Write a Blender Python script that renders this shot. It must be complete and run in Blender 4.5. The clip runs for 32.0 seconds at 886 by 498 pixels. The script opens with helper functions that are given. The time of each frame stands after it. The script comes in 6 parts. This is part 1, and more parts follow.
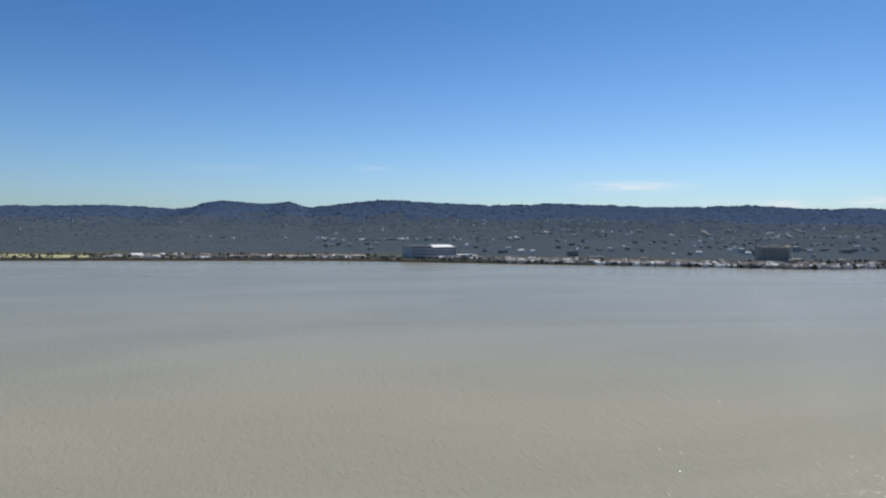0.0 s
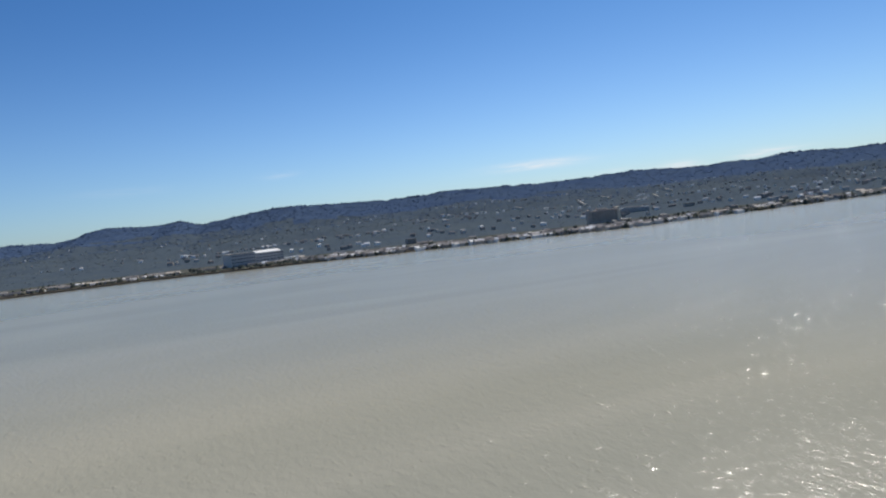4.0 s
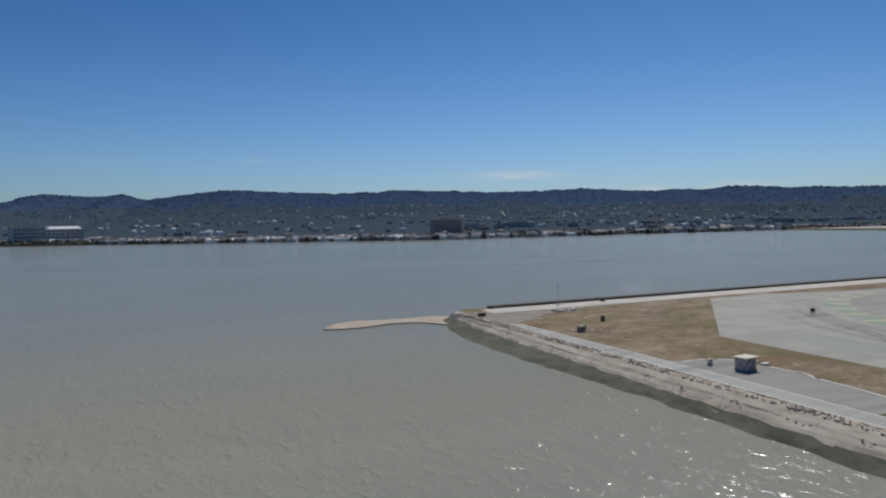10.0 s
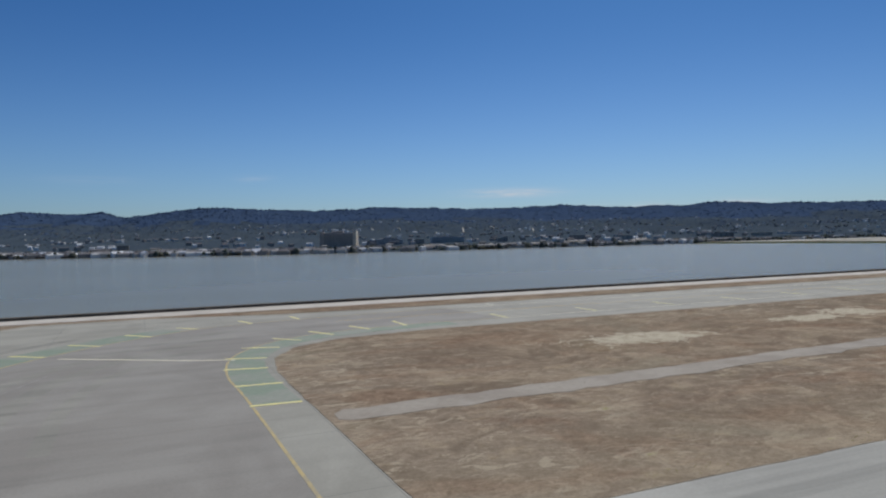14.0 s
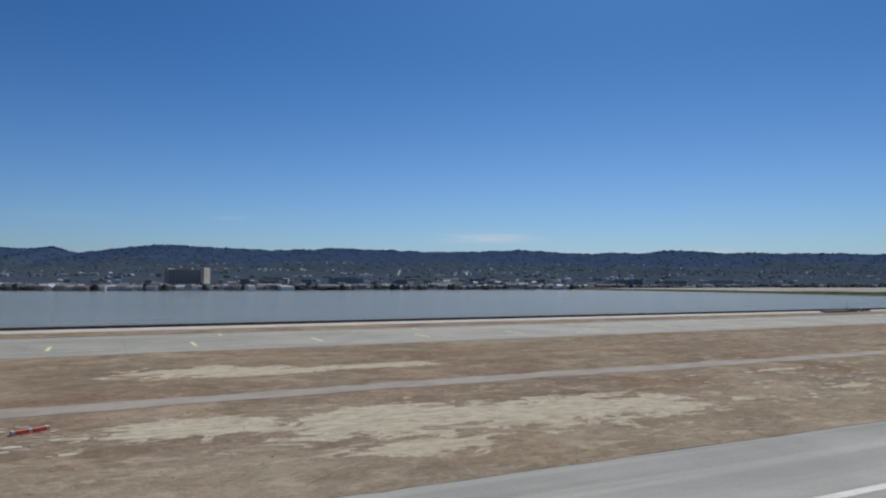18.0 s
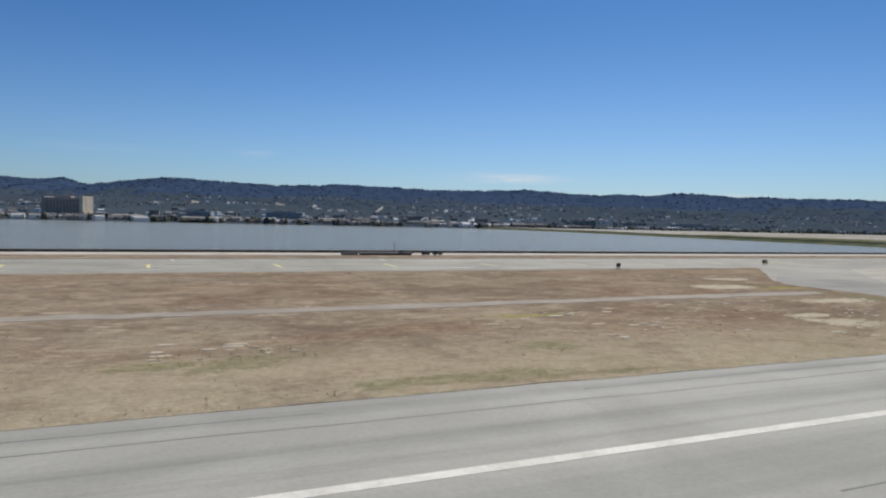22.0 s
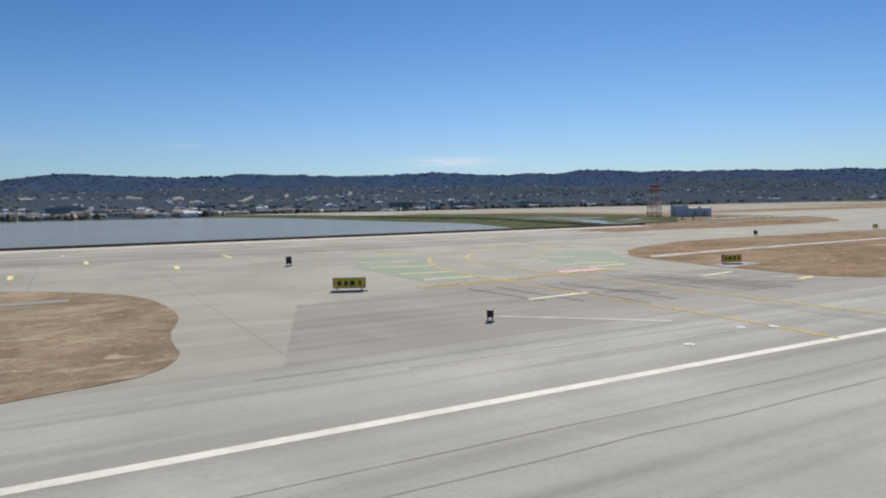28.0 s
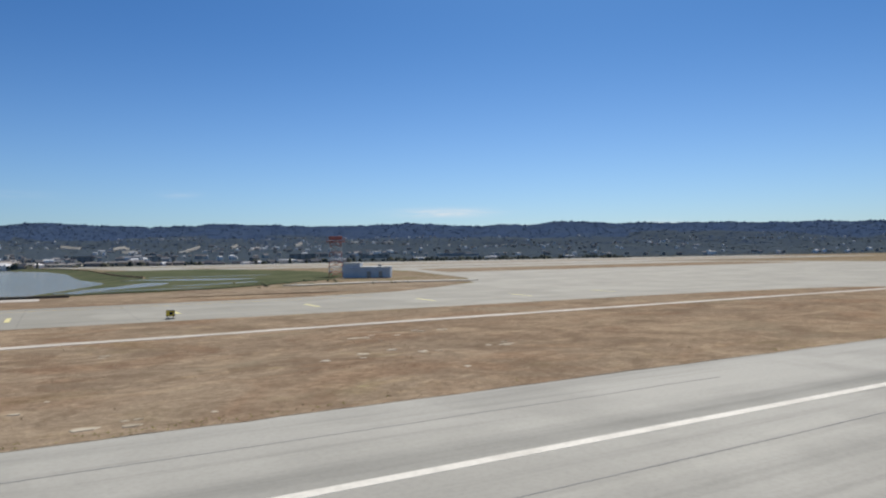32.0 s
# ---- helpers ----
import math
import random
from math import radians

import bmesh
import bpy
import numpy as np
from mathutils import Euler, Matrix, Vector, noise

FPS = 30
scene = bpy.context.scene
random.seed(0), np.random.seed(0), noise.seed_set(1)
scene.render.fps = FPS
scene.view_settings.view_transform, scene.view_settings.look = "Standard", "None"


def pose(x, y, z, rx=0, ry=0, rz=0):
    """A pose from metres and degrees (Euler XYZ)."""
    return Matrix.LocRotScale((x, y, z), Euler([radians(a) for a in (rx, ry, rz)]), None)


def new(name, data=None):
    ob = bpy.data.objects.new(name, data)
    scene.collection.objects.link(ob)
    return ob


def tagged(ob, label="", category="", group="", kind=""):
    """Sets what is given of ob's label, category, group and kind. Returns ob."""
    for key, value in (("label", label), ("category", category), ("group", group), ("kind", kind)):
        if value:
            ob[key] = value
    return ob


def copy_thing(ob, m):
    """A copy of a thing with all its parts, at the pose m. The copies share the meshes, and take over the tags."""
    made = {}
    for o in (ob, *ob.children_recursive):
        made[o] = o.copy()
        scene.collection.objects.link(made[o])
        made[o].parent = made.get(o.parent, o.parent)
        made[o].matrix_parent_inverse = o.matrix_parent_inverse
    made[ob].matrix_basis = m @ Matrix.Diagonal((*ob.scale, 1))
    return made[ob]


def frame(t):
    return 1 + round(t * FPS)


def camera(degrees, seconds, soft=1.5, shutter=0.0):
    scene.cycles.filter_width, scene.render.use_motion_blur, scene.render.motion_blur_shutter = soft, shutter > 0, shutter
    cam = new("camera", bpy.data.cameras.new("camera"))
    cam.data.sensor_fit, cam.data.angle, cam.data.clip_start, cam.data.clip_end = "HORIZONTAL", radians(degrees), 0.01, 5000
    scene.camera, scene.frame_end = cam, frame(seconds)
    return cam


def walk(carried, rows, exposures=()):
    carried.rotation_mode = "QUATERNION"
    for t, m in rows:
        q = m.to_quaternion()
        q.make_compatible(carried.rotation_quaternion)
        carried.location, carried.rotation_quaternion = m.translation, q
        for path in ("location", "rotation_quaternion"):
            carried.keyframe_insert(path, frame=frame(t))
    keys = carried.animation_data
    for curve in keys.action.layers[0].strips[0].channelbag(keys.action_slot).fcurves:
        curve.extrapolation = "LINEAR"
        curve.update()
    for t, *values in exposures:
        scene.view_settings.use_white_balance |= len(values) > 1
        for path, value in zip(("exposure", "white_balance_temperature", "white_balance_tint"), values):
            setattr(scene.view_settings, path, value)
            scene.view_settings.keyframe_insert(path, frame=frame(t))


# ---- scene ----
cam = camera(65.64, 32.0, soft=2.2)
PATH = [
    (0.0, (-0.000, -0.000, 28.198, 88.229, -0.483, -14.418)),
    (0.5, (10.489, 0.008, 27.487, 88.599, 0.030, -14.452)),
    (1.0, (20.987, 0.014, 26.775, 87.181, 0.365, -13.484)),
    (1.5, (31.501, 0.018, 26.061, 87.212, 0.452, -13.955)),
    (2.0, (42.035, 0.019, 25.343, 88.268, 2.566, -14.838)),
    (2.5, (52.593, 0.020, 24.621, 88.677, 3.758, -20.931)),
    (3.0, (63.178, 0.022, 23.895, 88.391, 5.028, -22.952)),
    (3.5, (73.793, 0.024, 23.165, 87.798, 5.990, -22.582)),
    (4.0, (84.438, 0.027, 22.429, 87.390, 6.550, -21.502)),
    (4.5, (95.116, 0.031, 21.688, 87.460, 6.190, -21.392)),
    (5.0, (105.827, 0.035, 20.940, 88.190, 4.350, -23.935)),
    (5.5, (116.576, 0.039, 20.187, 87.660, 5.150, -32.487)),
    (6.0, (127.368, 0.043, 19.430, 87.681, 6.950, -32.019)),
    (6.5, (138.209, 0.047, 18.673, 87.334, 5.329, -27.989)),
    (7.0, (149.106, 0.051, 17.916, 88.782, 2.523, -25.307)),
    (7.5, (160.063, 0.054, 17.165, 89.312, -0.416, -23.765)),
    (8.0, (171.088, 0.058, 16.422, 87.292, -1.712, -22.172)),
    (8.5, (182.189, 0.064, 15.691, 86.808, -1.610, -22.661)),
    (9.0, (193.379, 0.072, 14.989, 87.162, -0.744, -23.006)),
    (9.5, (204.674, 0.082, 14.333, 87.668, 0.580, -23.524)),
    (10.0, (216.097, 0.081, 13.707, 87.436, 0.942, -23.821)),
    (10.5, (227.665, 0.064, 13.096, 87.164, 0.644, -23.726)),
    (11.0, (239.369, 0.037, 12.487, 87.276, 0.053, -23.478)),
    (11.5, (251.184, 0.012, 11.862, 88.159, 0.316, -23.549)),
    (12.0, (263.079, -0.005, 11.227, 88.728, 0.844, -23.767)),
    (12.5, (275.023, -0.020, 10.588, 88.466, 1.381, -24.057)),
    (13.0, (287.008, -0.025, 9.953, 88.404, 1.870, -24.464)),
    (13.5, (299.032, -0.022, 9.344, 88.462, 1.622, -24.197)),
    (14.0, (311.099, -0.018, 8.780, 88.909, 1.080, -23.999)),
    (14.5, (323.220, -0.013, 8.262, 90.552, -0.211, -23.974)),
    (15.0, (335.382, -0.012, 7.780, 91.172, -1.043, -24.052)),
    (15.5, (347.580, -0.014, 7.342, 91.142, -1.474, -24.189)),
    (16.0, (359.812, -0.019, 6.956, 90.835, -1.563, -24.343)),
    (16.5, (372.073, -0.028, 6.629, 90.621, -1.368, -24.470)),
    (17.0, (384.360, -0.040, 6.368, 90.873, -0.947, -24.526)),
    (17.5, (396.664, -0.047, 6.168, 91.858, -0.645, -25.527)),
    (18.0, (408.974, -0.044, 5.994, 92.549, -0.236, -25.938)),
    (18.5, (421.281, -0.023, 5.823, 92.039, -0.775, -25.832)),
    (19.0, (433.584, 0.018, 5.658, 89.166, -1.328, -24.666)),
    (19.5, (445.830, 0.081, 5.507, 86.779, -1.598, -23.971)),
    (20.0, (458.096, 0.168, 5.352, 86.945, -0.719, -23.909)),
    (20.5, (470.419, 0.274, 5.186, 87.098, 0.315, -23.725)),
    (21.0, (482.829, 0.391, 5.072, 87.194, -0.088, -23.515)),
    (21.5, (495.284, 0.510, 5.006, 85.419, -0.531, -23.753)),
    (22.0, (507.738, 0.613, 5.003, 87.464, -1.461, -23.906)),
    (22.5, (520.120, 0.681, 4.808, 88.488, -2.644, -22.660)),
    (23.0, (532.278, 0.691, 4.630, 90.002, -3.099, -24.096)),
    (23.5, (544.201, 0.612, 4.505, 89.160, -0.910, -24.991)),
    (24.0, (556.072, 0.473, 4.418, 88.647, -0.531, -25.945)),
    (24.5, (567.915, 0.297, 4.438, 89.250, -1.752, -27.527)),
    (25.0, (579.640, 0.116, 4.457, 89.580, -1.193, -27.136)),
    (25.5, (591.170, -0.043, 4.456, 87.762, -0.338, -27.392)),
    (26.0, (602.548, -0.165, 4.445, 85.488, 0.462, -27.821)),
    (26.5, (613.882, -0.232, 4.473, 85.851, 1.082, -27.903)),
    (27.0, (625.201, -0.259, 4.494, 85.990, 1.308, -28.156)),
    (27.5, (636.526, -0.259, 4.506, 86.057, 1.241, -28.543)),
    (28.0, (647.872, -0.242, 4.511, 86.229, 0.982, -29.030)),
    (28.5, (659.255, -0.219, 4.504, 86.711, 0.634, -29.584)),
    (29.0, (670.689, -0.196, 4.500, 87.636, 0.297, -30.171)),
    (29.5, (682.208, -0.182, 4.505, 88.941, 1.965, -30.657)),
    (30.0, (693.791, -0.168, 4.506, 89.801, 1.733, -29.793)),
    (30.5, (705.313, -0.143, 4.514, 89.261, 1.203, -29.842)),
    (31.0, (716.737, -0.106, 4.527, 89.355, 0.617, -29.891)),
    (31.5, (728.080, -0.058, 4.524, 89.464, 1.298, -29.506)),
    (32.0, (739.393, -0.006, 4.518, 90.444, 0.758, -29.569)),
]
EXPOSURES = [(0.0, 0.36, 6500, 10), (6.5, 0.36, 6480, 10), (8.5, -0.23, 6120, 10), (14.5, -0.23, 6080, 10), (17.0, -0.17, 6050, 10), (20.5, -0.1, 6120, 10), (22.0, 0.08, 6350, 10), (23.5, 0.22, 6480, 10), (32.0, 0.24, 6480, 10)]
walk(cam, [(t, pose(*p)) for t, p in PATH], EXPOSURES)

# ---- light ----
SUN_AZ, SUN_EL = 42.0, 47.0          # degrees right of +Y, and above the horizon
sun = new("sun", bpy.data.lights.new("sun", "SUN"))
sun.data.energy, sun.data.angle, sun.data.color = 4.3, radians(0.53), (1.0, 0.94, 0.85)
to_sun = Vector((math.sin(radians(SUN_AZ)) * math.cos(radians(SUN_EL)), math.cos(radians(SUN_AZ)) * math.cos(radians(SUN_EL)), math.sin(radians(SUN_EL))))
sun.rotation_mode = "QUATERNION"
sun.rotation_quaternion = to_sun.to_track_quat("Z", "Y")
sun.location = (400, -50, 300)


class Nodes:
    """A small helper for node trees: n(type, settings) makes a node, link() joins sockets or sets values."""

    def __init__(self, tree):
        self.t = tree
        tree.nodes.clear()

    def n(self, kind, **kw):
        nd = self.t.nodes.new(kind)
        for k, v in kw.items():
            if k == "op":
                nd.operation = v
            elif k == "blend":
                nd.blend_type = v
        return nd

    def link(self, a, b):
        self.t.links.new(a, b)

    def put(self, sock, v):
        if hasattr(v, "is_output"):
            self.t.links.new(v, sock)
        else:
            sock.default_value = v

    def math(self, op, a, b=0.0, clamp=False):
        nd = self.n("ShaderNodeMath", op=op)
        nd.use_clamp = clamp
        self.put(nd.inputs[0], a)
        self.put(nd.inputs[1], b)
        return nd.outputs[0]

    def mix(self, f, a, b, blend="MIX"):
        nd = self.t.nodes.new("ShaderNodeMix")
        nd.data_type, nd.blend_type = "RGBA", blend
        self.put(nd.inputs[0], f)
        self.put(nd.inputs[6], a)
        self.put(nd.inputs[7], b)
        return nd.outputs[2]

    def coords(self, scale=(1, 1, 1), rot=(0, 0, 0), space="Object"):
        tc = self.n("ShaderNodeTexCoord")
        mp = self.n("ShaderNodeMapping")
        mp.inputs["Scale"].default_value = scale
        mp.inputs["Rotation"].default_value = rot
        self.link(tc.outputs[space], mp.inputs["Vector"])
        return mp.outputs[0]

    def noise(self, vec, scale, detail=5.0, rough=0.55, distort=0.0):
        nd = self.n("ShaderNodeTexNoise")
        self.link(vec, nd.inputs["Vector"])
        nd.inputs["Scale"].default_value = scale
        nd.inputs["Detail"].default_value = detail
        nd.inputs["Roughness"].default_value = rough
        nd.inputs["Distortion"].default_value = distort
        return nd.outputs["Fac"]

    def ramp(self, f, lo, hi, a=0.0, b=1.0):
        nd = self.n("ShaderNodeMapRange")
        nd.interpolation_type = "SMOOTHSTEP"
        self.put(nd.inputs[0], f)
        for i, v in ((1, lo), (2, hi), (3, a), (4, b)):
            nd.inputs[i].default_value = v
        return nd.outputs[0]


def col(r, g, b):
    return (r, g, b, 1.0)


world = bpy.data.worlds.new("sky")
scene.world = world
world.use_nodes = True
w = Nodes(world.node_tree)
sky = w.n("ShaderNodeTexSky")
sky.sky_type, sky.sun_disc = "NISHITA", False
sky.sun_elevation, sky.sun_rotation = radians(SUN_EL), radians(SUN_AZ)
sky.altitude, sky.air_density, sky.dust_density, sky.ozone_density = 30, 1.0, 0.5, 2.2
sep = w.n("ShaderNodeSeparateXYZ")
w.link(w.coords(space="Generated"), sep.inputs[0])
az = w.math("ARCTAN2", sep.outputs[0], sep.outputs[1])
el = w.math("ARCSINE", sep.outputs[2])
comb = w.n("ShaderNodeCombineXYZ")
w.link(az, comb.inputs[0])
w.put(comb.inputs[1], w.math("MULTIPLY", el, 9.0))
puff = w.noise(comb.outputs[0], 16.0, 5.0, 0.6, 0.6)


def wisp(a, e, wa, we, amount):
    """A thin cloud at azimuth a and elevation e, in degrees."""
    u = w.math("DIVIDE", w.math("SUBTRACT", az, radians(a)), radians(wa))
    v = w.math("DIVIDE", w.math("SUBTRACT", el, radians(e)), radians(we))
    d = w.math("ADD", w.math("MULTIPLY", u, u), w.math("MULTIPLY", v, v))
    g = w.math("POWER", 2.718, w.math("MULTIPLY", d, -1.0))
    return w.math("MULTIPLY", w.math("MULTIPLY", g, w.ramp(puff, 0.25, 0.75)), amount)


clouds = wisp(29.8, 3.45, 3.4, 0.33, 1.0)
for args in ((8.6, 4.9, 1.3, 0.28, 0.22), (40.5, 1.95, 1.5, 0.33, 1.0), (47.0, 2.1, 2.2, 0.3, 1.0), (36.0, 2.2, 1.6, 0.2, 0.3), (-3, 4.6, 3, 0.3, 0.12)):
    clouds = w.math("ADD", clouds, wisp(*args), True)
back = w.n("ShaderNodeBackground")
back.inputs["Strength"].default_value = 0.055
tint = w.mix(w.ramp(el, 0.0, 0.36), col(0.80, 1.08, 1.47), col(0.36, 0.72, 1.15))      # clear dry air, paler at the horizon
clear = w.mix(1.0, sky.outputs[0], tint, "MULTIPLY")
w.put(back.inputs["Color"], w.mix(clouds, clear, col(11.5, 11.9, 12.4)))
wo = w.n("ShaderNodeOutputWorld")
w.link(back.outputs[0], wo.inputs[0])


# ---- materials ----
def material(name, base, second, scale=1.0, rough=0.8, metal=0.0, bump=0.15, stretch=(1, 1, 1), fine=None, lo=0.35, hi=0.68, dist=0.05, rnd=0.0, spec=0.3):
    """A surface of two tones in patches of about 1/scale metres, with a finer grain and relief."""
    m = bpy.data.materials.new(name)
    m.use_nodes = True
    k = Nodes(m.node_tree)
    out, bs = k.n("ShaderNodeOutputMaterial"), k.n("ShaderNodeBsdfPrincipled")
    v = k.coords(stretch)
    big = k.noise(v, scale, 6.0, 0.6, 0.4)
    small = k.noise(v, fine or scale * 9, 4.0, 0.65)
    c = k.mix(k.ramp(big, lo, hi), col(*base), col(*second))
    c = k.mix(k.ramp(small, 0.3, 0.75, 0.0, 0.5), c, k.mix(1.0, c, col(0.72, 0.72, 0.72), "MULTIPLY"))
    if rnd:
        oi = k.n("ShaderNodeObjectInfo")
        c = k.mix(k.math("MULTIPLY", oi.outputs["Random"], rnd), c, k.mix(1.0, c, col(0.55, 0.55, 0.6), "MULTIPLY"))
    k.put(bs.inputs["Base Color"], c)
    bs.inputs["Roughness"].default_value = rough
    bs.inputs["Metallic"].default_value = metal
    bs.inputs["Specular IOR Level"].default_value = spec
    bp = k.n("ShaderNodeBump")
    bp.inputs["Strength"].default_value, bp.inputs["Distance"].default_value = bump, dist
    k.link(small, bp.inputs["Height"])
    k.link(bp.outputs[0], bs.inputs["Normal"])
    k.link(bs.outputs[0], out.inputs[0])
    return m


BARE = ((349, 45.4, 6, 2.6), (371.5, 47.3, 4.5, 1.6), (380, 48.5, 4.2, 2.6), (414.5, 46.5, 5, 2.2), (425, 45, 5.5, 1.4), (418, 44.4, 5, 1.0),
        (381, 29.5, 7, 2.2), (392, 30, 7.5, 1.6), (386, 26, 6, 1.5), (377, 25, 4.2, 1.7), (372.8, 29, 2.2, 1.4), (378, 22, 3, 0.7), (396, 28.5, 3.5, 1.2), (403.5, 27.6, 2.2, 0.6),
        (402, 31.4, 1.8, 0.5), (403.5, 24.9, 2.5, 0.5), (413, 29.5, 3.5, 2.0), (420, 27.5, 5.5, 3.2), (427, 26.5, 6, 3.4), (432.5, 25.5, 3.5, 2.4), (419, 22.6, 3, 1.2), (438.1, 24.9, 0.7, 0.5),
        (450, 32.1, 2.2, 0.4), (460, 29.2, 1.2, 0.7), (447.5, 25.4, 1.6, 0.5), (466, 28.4, 3, 1.0), (471.5, 27.5, 4, 1.0), (477, 26, 3.6, 1.2), (465.3, 25.6, 2.2, 0.9), (467.4, 22.3, 0.8, 0.5), (477.6, 21.4, 1.2, 0.35),
        (551.5, 42.5, 3, 1.5), (558.3, 48.2, 2, 1), (543, 27.7, 1.8, 0.7), (552, 32.8, 3.4, 0.9), (546.8, 23.4, 2.4, 1.1), (542.3, 25.4, 2, 1.4), (552, 22.4, 2.2, 1.2), (552.5, 19.6, 1.6, 0.5), (547.4, 19.4, 0.9, 0.7),
        (614.4, 21.8, 1.6, 0.5), (616.6, 20.9, 1.8, 0.4), (608.6, 30.6, 2.2, 0.4), (715, 35.6, 2.4, 0.4), (709, 26.4, 2.0, 0.25))
DULL = ((606.0, 23.0, 5.0, 5.0), (612, 27, 6.0, 4.0), (622, 24, 6.0, 2.0), (634, 34, 8.0, 4.0), (557.5, 25, 2.4, 5.0), (556.5, 33, 1.8, 4), (611, 26.4, 3.0, 1.4), (517, 19.8, 4.5, 0.6), (522, 19.2, 3, 0.4), (510.6, 23.8, 2.4, 0.9), (508.5, 24.0, 1.6, 0.6), (522.8, 23.9, 1.4, 0.8), (557.4, 24.4, 1.6, 2.4), (702.8, 20.2, 1.4, 0.7), (704.6, 31, 2, 0.8), (698.5, 29.6, 2.2, 1.0), (548, 19.4, 5, 0.5))
WEEDS = ((556.6, 20.0, 2.4, 0.9), (558.3, 18.9, 1.2, 0.8), (557.9, 21.6, 1.1, 1.6), (554.6, 19.0, 1.4, 0.4), (526.4, 31.6, 3.0, 0.5), (556.5, 40.6, 2.6, 0.7), (544, 37.6, 1.6, 0.25))


def dry_grass(name, green=0.0, russet=0.0):
    """Sun-burnt airfield grass: straw and brown, bare pale clay where it has died off, a little green."""
    m = bpy.data.materials.new(name)
    m.use_nodes = True
    k = Nodes(m.node_tree)
    out, bs = k.n("ShaderNodeOutputMaterial"), k.n("ShaderNodeBsdfPrincipled")
    v = k.coords((0.8, 1.0, 1.0))
    long = k.coords((0.5, 1.0, 1.0))
    a = k.noise(v, 0.10, 6.0, 0.62, 0.5)
    b = k.noise(v, 0.42, 7.0, 0.68, 1.2)
    far = k.noise(k.coords((0.4, 1, 1)), 0.028, 4.0, 0.5)
    rag = k.noise(long, 0.95, 9.0, 0.70, 0.7)
    g = k.noise(v, 6.0, 4.0, 0.7)
    c = k.mix(k.ramp(a, 0.36, 0.66), col(0.245, 0.190, 0.138), col(0.345, 0.272, 0.192))
    c = k.mix(k.ramp(far, 0.40, 0.62, 0.0, 0.55), c, col(0.300, 0.252, 0.192))
    c = k.mix(k.ramp(b, 0.54, 0.68, 0.0, 0.6), c, col(0.41, 0.325, 0.215))
    mot = k.noise(v, 1.7, 9.0, 0.78, 0.8)
    c = k.mix(k.ramp(mot, 0.38, 0.58, 0.7, 0.0), c, k.mix(1.0, c, col(0.64, 0.61, 0.58), "MULTIPLY"))
    c = k.mix(k.ramp(mot, 0.55, 0.68, 0.0, 0.6), c, col(0.45, 0.37, 0.255))
    blot = k.noise(k.coords((0.75, 1.0, 1.0)), 0.26, 8.0, 0.68, 1.2)
    c = k.mix(k.ramp(blot, 0.50, 0.62, 0.0, 0.62), c, col(0.165, 0.126, 0.090))
    c = k.mix(k.ramp(blot, 0.47, 0.37, 0.0, 0.5), c, col(0.415, 0.335, 0.235))
    streaks = k.math("MULTIPLY", k.ramp(rag, 0.55, 0.61, 0.0, 0.75 - 0.5 * russet - 0.9 * green), k.ramp(far, 0.44, 0.56, 0.25, 1.0))
    c = k.mix(streaks, c, col(0.47, 0.40, 0.29))
    rud = k.noise(k.coords((0.6, 1.0, 1.0)), 0.13, 7.0, 0.66, 1.0)
    c = k.mix(k.ramp(rud, 0.50, 0.64, 0.0, 0.55), c, k.mix(k.ramp(mot, 0.4, 0.62), col(0.185, 0.118, 0.078), col(0.315, 0.215, 0.142)))
    c = k.mix(k.ramp(rud, 0.45, 0.33, 0.0, 0.35), c, col(0.285, 0.262, 0.190))
    if not green:
        tc = k.n("ShaderNodeTexCoord")
        xyz = k.n("ShaderNodeSeparateXYZ")
        k.link(tc.outputs["Object"], xyz.inputs[0])

        def spots(places):
            total = None
            for px, py, rx, ry in places:
                du = k.math("DIVIDE", k.math("SUBTRACT", xyz.outputs[0], px), rx)
                dw = k.math("DIVIDE", k.math("SUBTRACT", xyz.outputs[1], py), ry)
                g1 = k.math("POWER", 2.718, k.math("MULTIPLY", k.math("ADD", k.math("MULTIPLY", du, du), k.math("MULTIPLY", dw, dw)), -0.7))
                total = g1 if total is None else k.math("MAXIMUM", total, g1)
            return total

        edge = k.math("MULTIPLY", k.math("SUBTRACT", k.math("ADD", k.math("MULTIPLY", rag, 0.45), k.math("MULTIPLY", b, 0.55)), 0.5), 3.6)
        worn = k.math("MULTIPLY", k.ramp(k.math("ADD", spots(BARE), edge), 0.46, 0.56), k.ramp(k.noise(v, 1.1, 6.0, 0.65), 0.30, 0.48, 0.45, 1.0))
        c = k.mix(worn, c, k.mix(k.ramp(k.noise(long, 2.2, 5.0, 0.6), 0.38, 0.62), col(0.43, 0.375, 0.275), col(0.545, 0.485, 0.365)))
        pale = k.math("MULTIPLY", k.ramp(xyz.outputs[0], 484.0, 512.0, 0.3, 1.0), k.ramp(xyz.outputs[0], 557.0, 549.0, 0.1, 1.0))
        verge = k.math("MULTIPLY", k.math("MULTIPLY", k.ramp(xyz.outputs[1], 29.0, 20.0), pale), k.ramp(k.noise(v, 0.3, 7.0, 0.68, 0.8), 0.30, 0.54, 0.15, 0.9))
        c = k.mix(verge, c, k.mix(k.ramp(mot, 0.4, 0.6), col(0.35, 0.295, 0.198), col(0.425, 0.362, 0.25)))
        c = k.mix(k.math("MULTIPLY", k.ramp(k.math("ADD", spots(DULL), edge), 0.36, 0.70), 0.6), c, k.mix(k.ramp(mot, 0.42, 0.6), col(0.165, 0.16, 0.08), col(0.26, 0.235, 0.13)))
